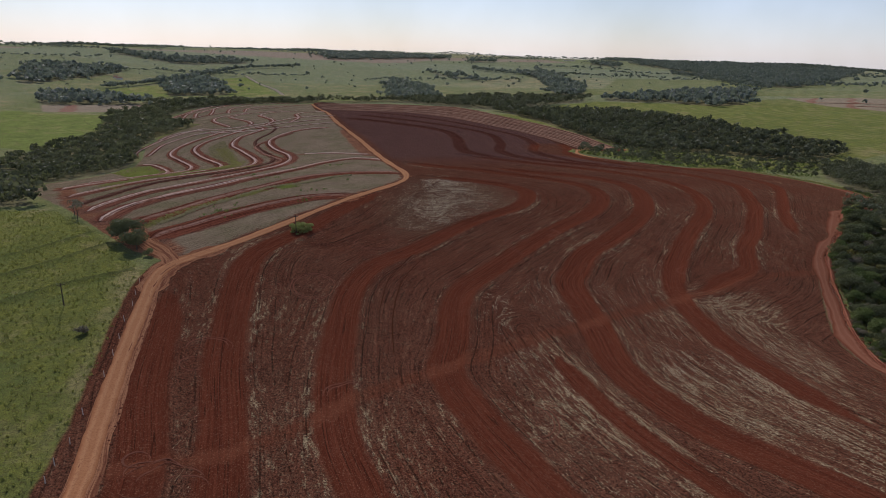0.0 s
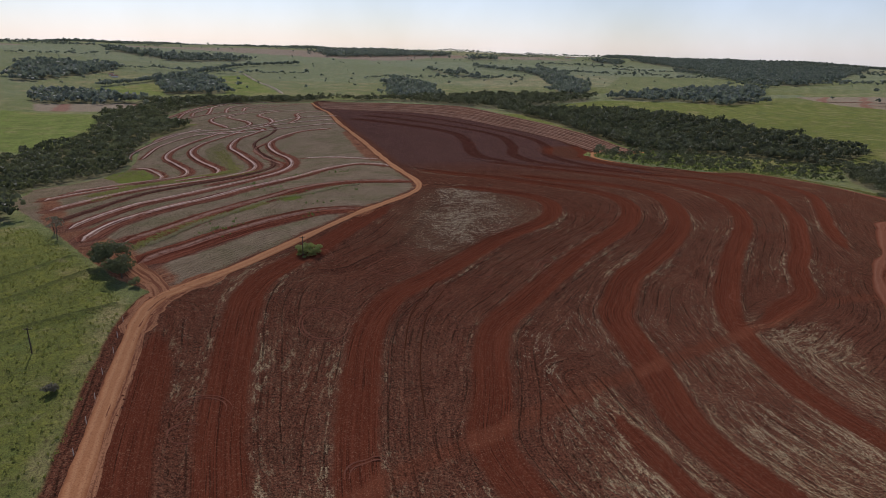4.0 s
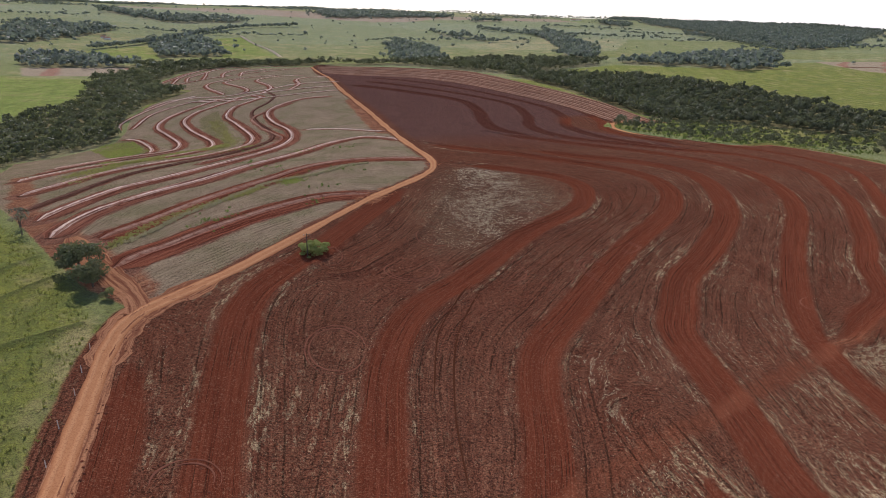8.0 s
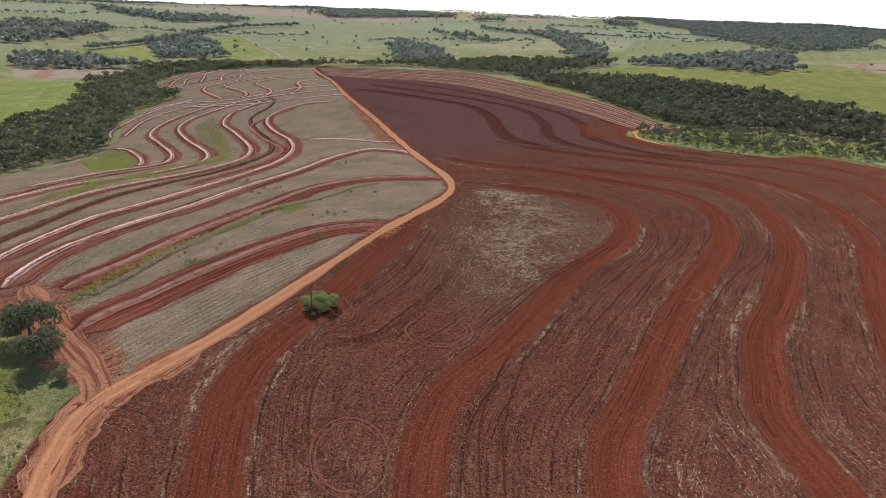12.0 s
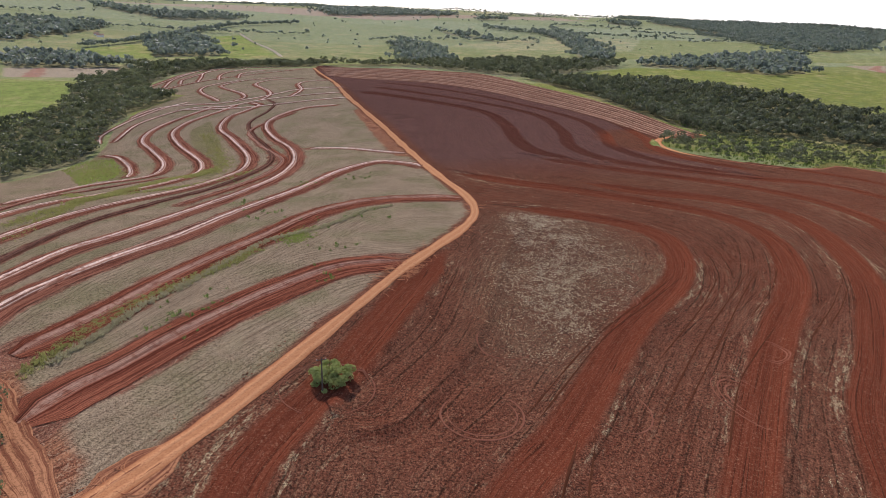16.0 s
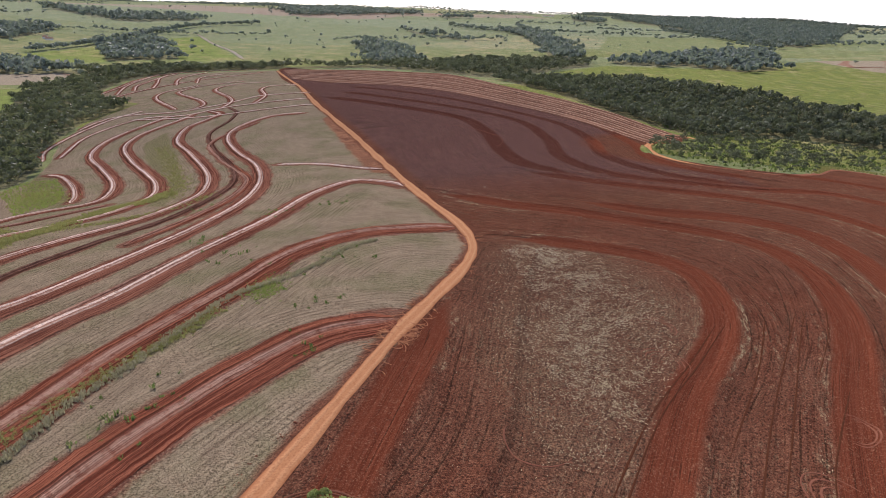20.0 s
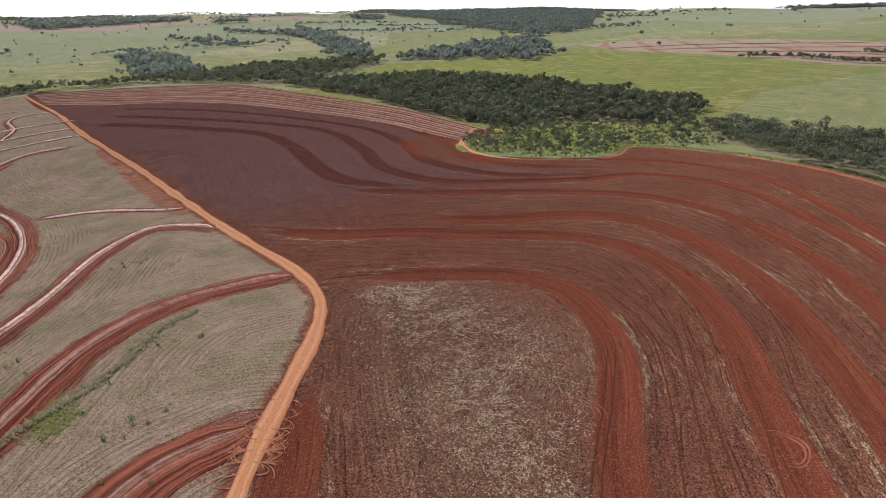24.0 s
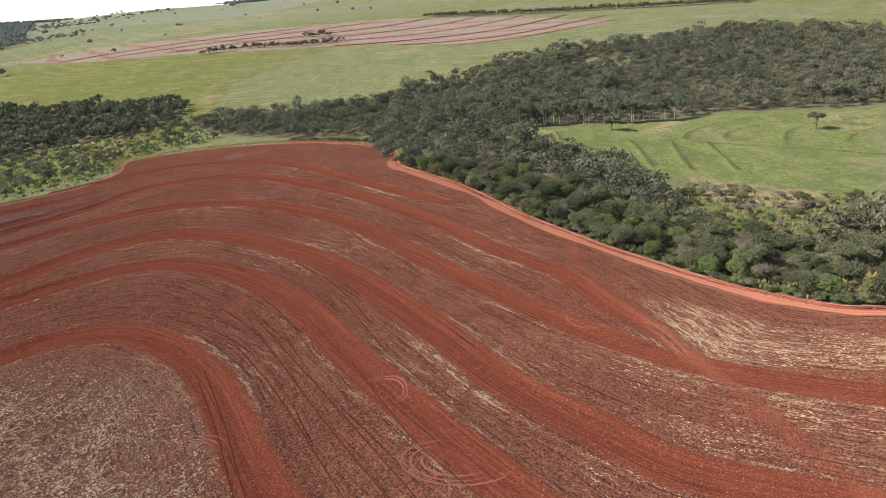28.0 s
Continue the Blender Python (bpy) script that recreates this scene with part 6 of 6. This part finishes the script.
def gum_tree(seed):
    rng = np.random.RandomState(seed)
    top = tagged(new("gum_tree"), "slender gum tree with a pale trunk and thin crown", "tree")
    t = trunk_mesh("trunk", rng, 13.0, 0.22, 1.0)
    t.materials[0] = M_GUM_BARK
    new("trunk", t).parent = top
    new("crown", crown_mesh("crown", rng, 5.2, 13.8, 4.2, 9, 520, 0.6, M_GUM, 1.2)).parent = top
    return top


rng = np.random.RandomState(27)
gums = [gum_tree(400), gum_tree(401)]
for i, (x, y) in enumerate(curve(GUM_ROW, 2.6)):
    g = gums[i % 2]
    ob = plant(g, x + rng.uniform(-2, 2), y + rng.uniform(-2, 2), rng.uniform(0.85, 1.2), rng.uniform(0, 360), 0, i < 2)
    ob["group"] = "row of gum trees above the pasture"



# ---- straw litter and clods lying on the ploughed field ----
def patchy(x, y, size, seed):
    """Smooth uneven cover from 0 to 1, in patches of that size."""
    grid = np.random.RandomState(seed).uniform(0, 1, (257, 257))
    total = 0
    for k, w in ((1, 0.6), (2.3, 0.4)):
        u, v = (x / size * k) % 256, (y / size * k) % 256
        i, j = u.astype(int), v.astype(int)
        fu, fv = u - i, v - j
        fu, fv = fu * fu * (3 - 2 * fu), fv * fv * (3 - 2 * fv)
        total = total + w * ((grid[i, j] * (1 - fu) + grid[i + 1, j] * fu) * (1 - fv) + (grid[i, j + 1] * (1 - fu) + grid[i + 1, j + 1] * fu) * fv)
    return total


def rows_at(px, py):
    """How far from the bare strips, and the signed distance across the rows."""
    band, across = np.full(px.shape, 60.0), np.full(px.shape, 60.0)
    for half, pts in BANDS:
        d, side = line_distance(px, py, curve(pts, 8))
        band = np.minimum(band, d - half * 1.06)
        across = np.where(d < np.abs(across), d * side, across)
    return band, across


def litter(name, p, tangent, size, flat, tall, seed, material, label, category):
    """Low tent-shaped tufts of cut straw, one mesh."""
    rng = np.random.RandomState(seed)
    n = len(p)
    z = surface(p[:, 0], p[:, 1])
    c = np.c_[p, z + 0.05]
    a = tangent
    u = np.c_[np.cos(a), np.sin(a), np.zeros(n)] * rng.uniform(*size, (n, 1)) * 0.5
    w = np.c_[-np.sin(a), np.cos(a), np.zeros(n)] * rng.uniform(*flat, (n, 1)) * 0.5
    up = np.array([0, 0, 1.0]) * rng.uniform(*tall, (n, 1))
    skew = u * rng.uniform(-0.4, 0.4, (n, 1))
    v = np.stack([c - u - w * 0.4, c + u - w + skew, c - u * 0.8 + up, c + u * 0.7 + up, c - u + w, c + u * 0.9 + w * 0.5 - skew], 1).reshape(-1, 3)
    k = (np.arange(n) * 6)[:, None]
    f = np.concatenate([k + [0, 1, 3, 2], k + [2, 3, 5, 4]], 1).reshape(-1, 4)
    me = bpy.data.meshes.new(name)
    me.vertices.add(len(v))
    me.vertices.foreach_set("co", v.astype(np.float32).ravel())
    me.loops.add(f.size)
    me.loops.foreach_set("vertex_index", f.astype(np.int32).ravel())
    me.polygons.add(len(f))
    me.polygons.foreach_set("loop_start", np.arange(0, f.size, 4, dtype=np.int32))
    me.update(calc_edges=True)
    me.materials.append(material)
    return tagged(new(name, me), label, category, kind="stuff")


def island_material(name, dark, light, gloss=0.0, rough=0.9):
    n = Nodes(name)
    n.bsdf.inputs["Specular IOR Level"].default_value = gloss
    island = n.tree.nodes.new("ShaderNodeNewGeometry").outputs["Random Per Island"]
    return n.done(n.mix(n.math("ADD", n.math("MULTIPLY", island, 0.8), n.math("MULTIPLY", n.noise(0.3, 3), 0.3), clamp=True), dark, light), rough)


M_BRIGHT_STRAW = island_material("bleached straw", (0.24, 0.175, 0.098), (0.66, 0.54, 0.345), 0.10, 0.6)
M_STRAW = island_material("cut straw", (0.22, 0.16, 0.088), (0.62, 0.505, 0.305), 0.22, 0.55)
M_SOIL_CLOD = island_material("broken soil clods", (0.062, 0.022, 0.014), (0.240, 0.100, 0.057))
rng = np.random.RandomState(77)


def spots(poly, count):
    lo, hi = np.min(poly, 0), np.max(poly, 0)
    p = rng.uniform(lo, hi, (count, 2))
    return p[inside(p[:, 0], p[:, 1], poly)]


OPEN_FIELD = [(-86, 190), (-60, 90), (-40, 60), (110, 60), (118, 150), (140, 235), (200, 320), (280, 400), (290, 480), (120, 495), (-40, 430), (-22, 350), (-36, 300)]
cover = [(spots(STRAW_PATCH, 150000), 0.42, STRAW_PATCH, 1.5, 11.0), (spots(STRAW_EAST, 70000), 0.62, STRAW_EAST, 1.5, 14.0), (spots(STRAW_EDGE, 40000), 0.24, STRAW_EDGE, 1.5, 14.0),
         (spots(STRAW_SOUTH, 40000), 0.42, STRAW_SOUTH, 1.5, 12.0), (spots(OPEN_FIELD, 260000), 0.40, OPEN_FIELD, 2.6, 16.0)] + [(spots(zone, 9000), 0.45, zone, 1.8, 9.0) for zone in STRAW_STRIPS]
kept, turned, loose = [], [], []
for i, (p, most, zone, fine, wide) in enumerate(cover):
    band, across = rows_at(p[:, 0], p[:, 1])
    ax = (rows_at(p[:, 0] + 0.4, p[:, 1])[1] - across)
    ay = (rows_at(p[:, 0], p[:, 1] + 0.4)[1] - across)
    along_row = np.arctan2(ax, -ay)
    bed = patchy(across * 2.2 + 500, (p[:, 0] + p[:, 1]) * 0.45 + 900, fine, 5 + i)
    want = np.clip((bed - 0.46) / 0.16, 0, 1) * np.clip((patchy(p[:, 0] + 300, p[:, 1] + 300, wide, 15 + i) - 0.30) / 0.28, 0, 1)
    if i == 4:
        want = want**1.6 * (0.10 + 1.3 * np.exp(-(((band - 1.3) / 1.1) ** 2)))
    if i == 0:
        blot = patchy(p[:, 0] + 300, p[:, 1] + 300, fine, 25)
        broad = patchy(p[:, 0] + 300, p[:, 1] + 300, wide, 26)
        want = (0.22 + 0.78 * np.clip((blot - 0.40) / 0.25, 0, 1)) * (0.25 + 0.75 * np.clip((broad - 0.36) / 0.3, 0, 1)) * np.exp(-(((p[:, 0] + 0.045 * (p[:, 1] - 290) - 2) / 16.0) ** 2)) * 1.3
    if i != 4:
        want = want * np.clip(outline(p[:, 0], p[:, 1], zone) / (6 if i < 4 else 3), 0, 1)
    ok = (rng.uniform(0, 1, len(p)) < want * most * 1.6) & (band > (0.2 if i != 1 else 0.0)) & (line_distance(p[:, 0], p[:, 1], TRACK)[0] > 2.6) & (line_distance(p[:, 0], p[:, 1], ROAD)[0] > 4)
    kept.append(p[ok])
    turned.append(along_row[ok] + rng.normal(0, 0.35 if i else 1.2, ok.sum()))
litter("straw_litter", kept[0], turned[0], (0.18, 0.48), (0.06, 0.13), (0.03, 0.09), 201, M_BRIGHT_STRAW, "pale cut straw strewn in tufts over the unploughed patch", "straw")
litter("straw_litter", np.concatenate(kept[1:4] + kept[5:]), np.concatenate(turned[1:4] + turned[5:]), (0.25, 0.65), (0.05, 0.10), (0.02, 0.05), 202, M_STRAW, "pale straw lying in swaths on the eastern slope", "straw")
litter("straw_litter", kept[4], turned[4], (0.2, 0.50), (0.04, 0.09), (0.02, 0.05), 203, M_STRAW, "thin straw lying along the edges of the bare red strips", "straw")
lumps = spots(OPEN_FIELD, 90000)
band, across = rows_at(lumps[:, 0], lumps[:, 1])
thick = patchy(across * 1.6 + 500, (lumps[:, 0] + lumps[:, 1]) * 0.2 + 900, 2.2, 41)
ok = (rng.uniform(0, 1, len(lumps)) < np.where(band > 0.4, 1.0, 0.12) * np.clip((thick - 0.3) / 0.3, 0.15, 1)) & (line_distance(lumps[:, 0], lumps[:, 1], ROAD)[0] > 3.5)
lumps = lumps[ok]
litter("soil_clods", lumps, rng.uniform(0, 6.28, len(lumps)), (0.22, 0.60), (0.18, 0.42), (0.06, 0.17), 204, M_SOIL_CLOD, "broken clods of red soil turned up by the plough", "clods")
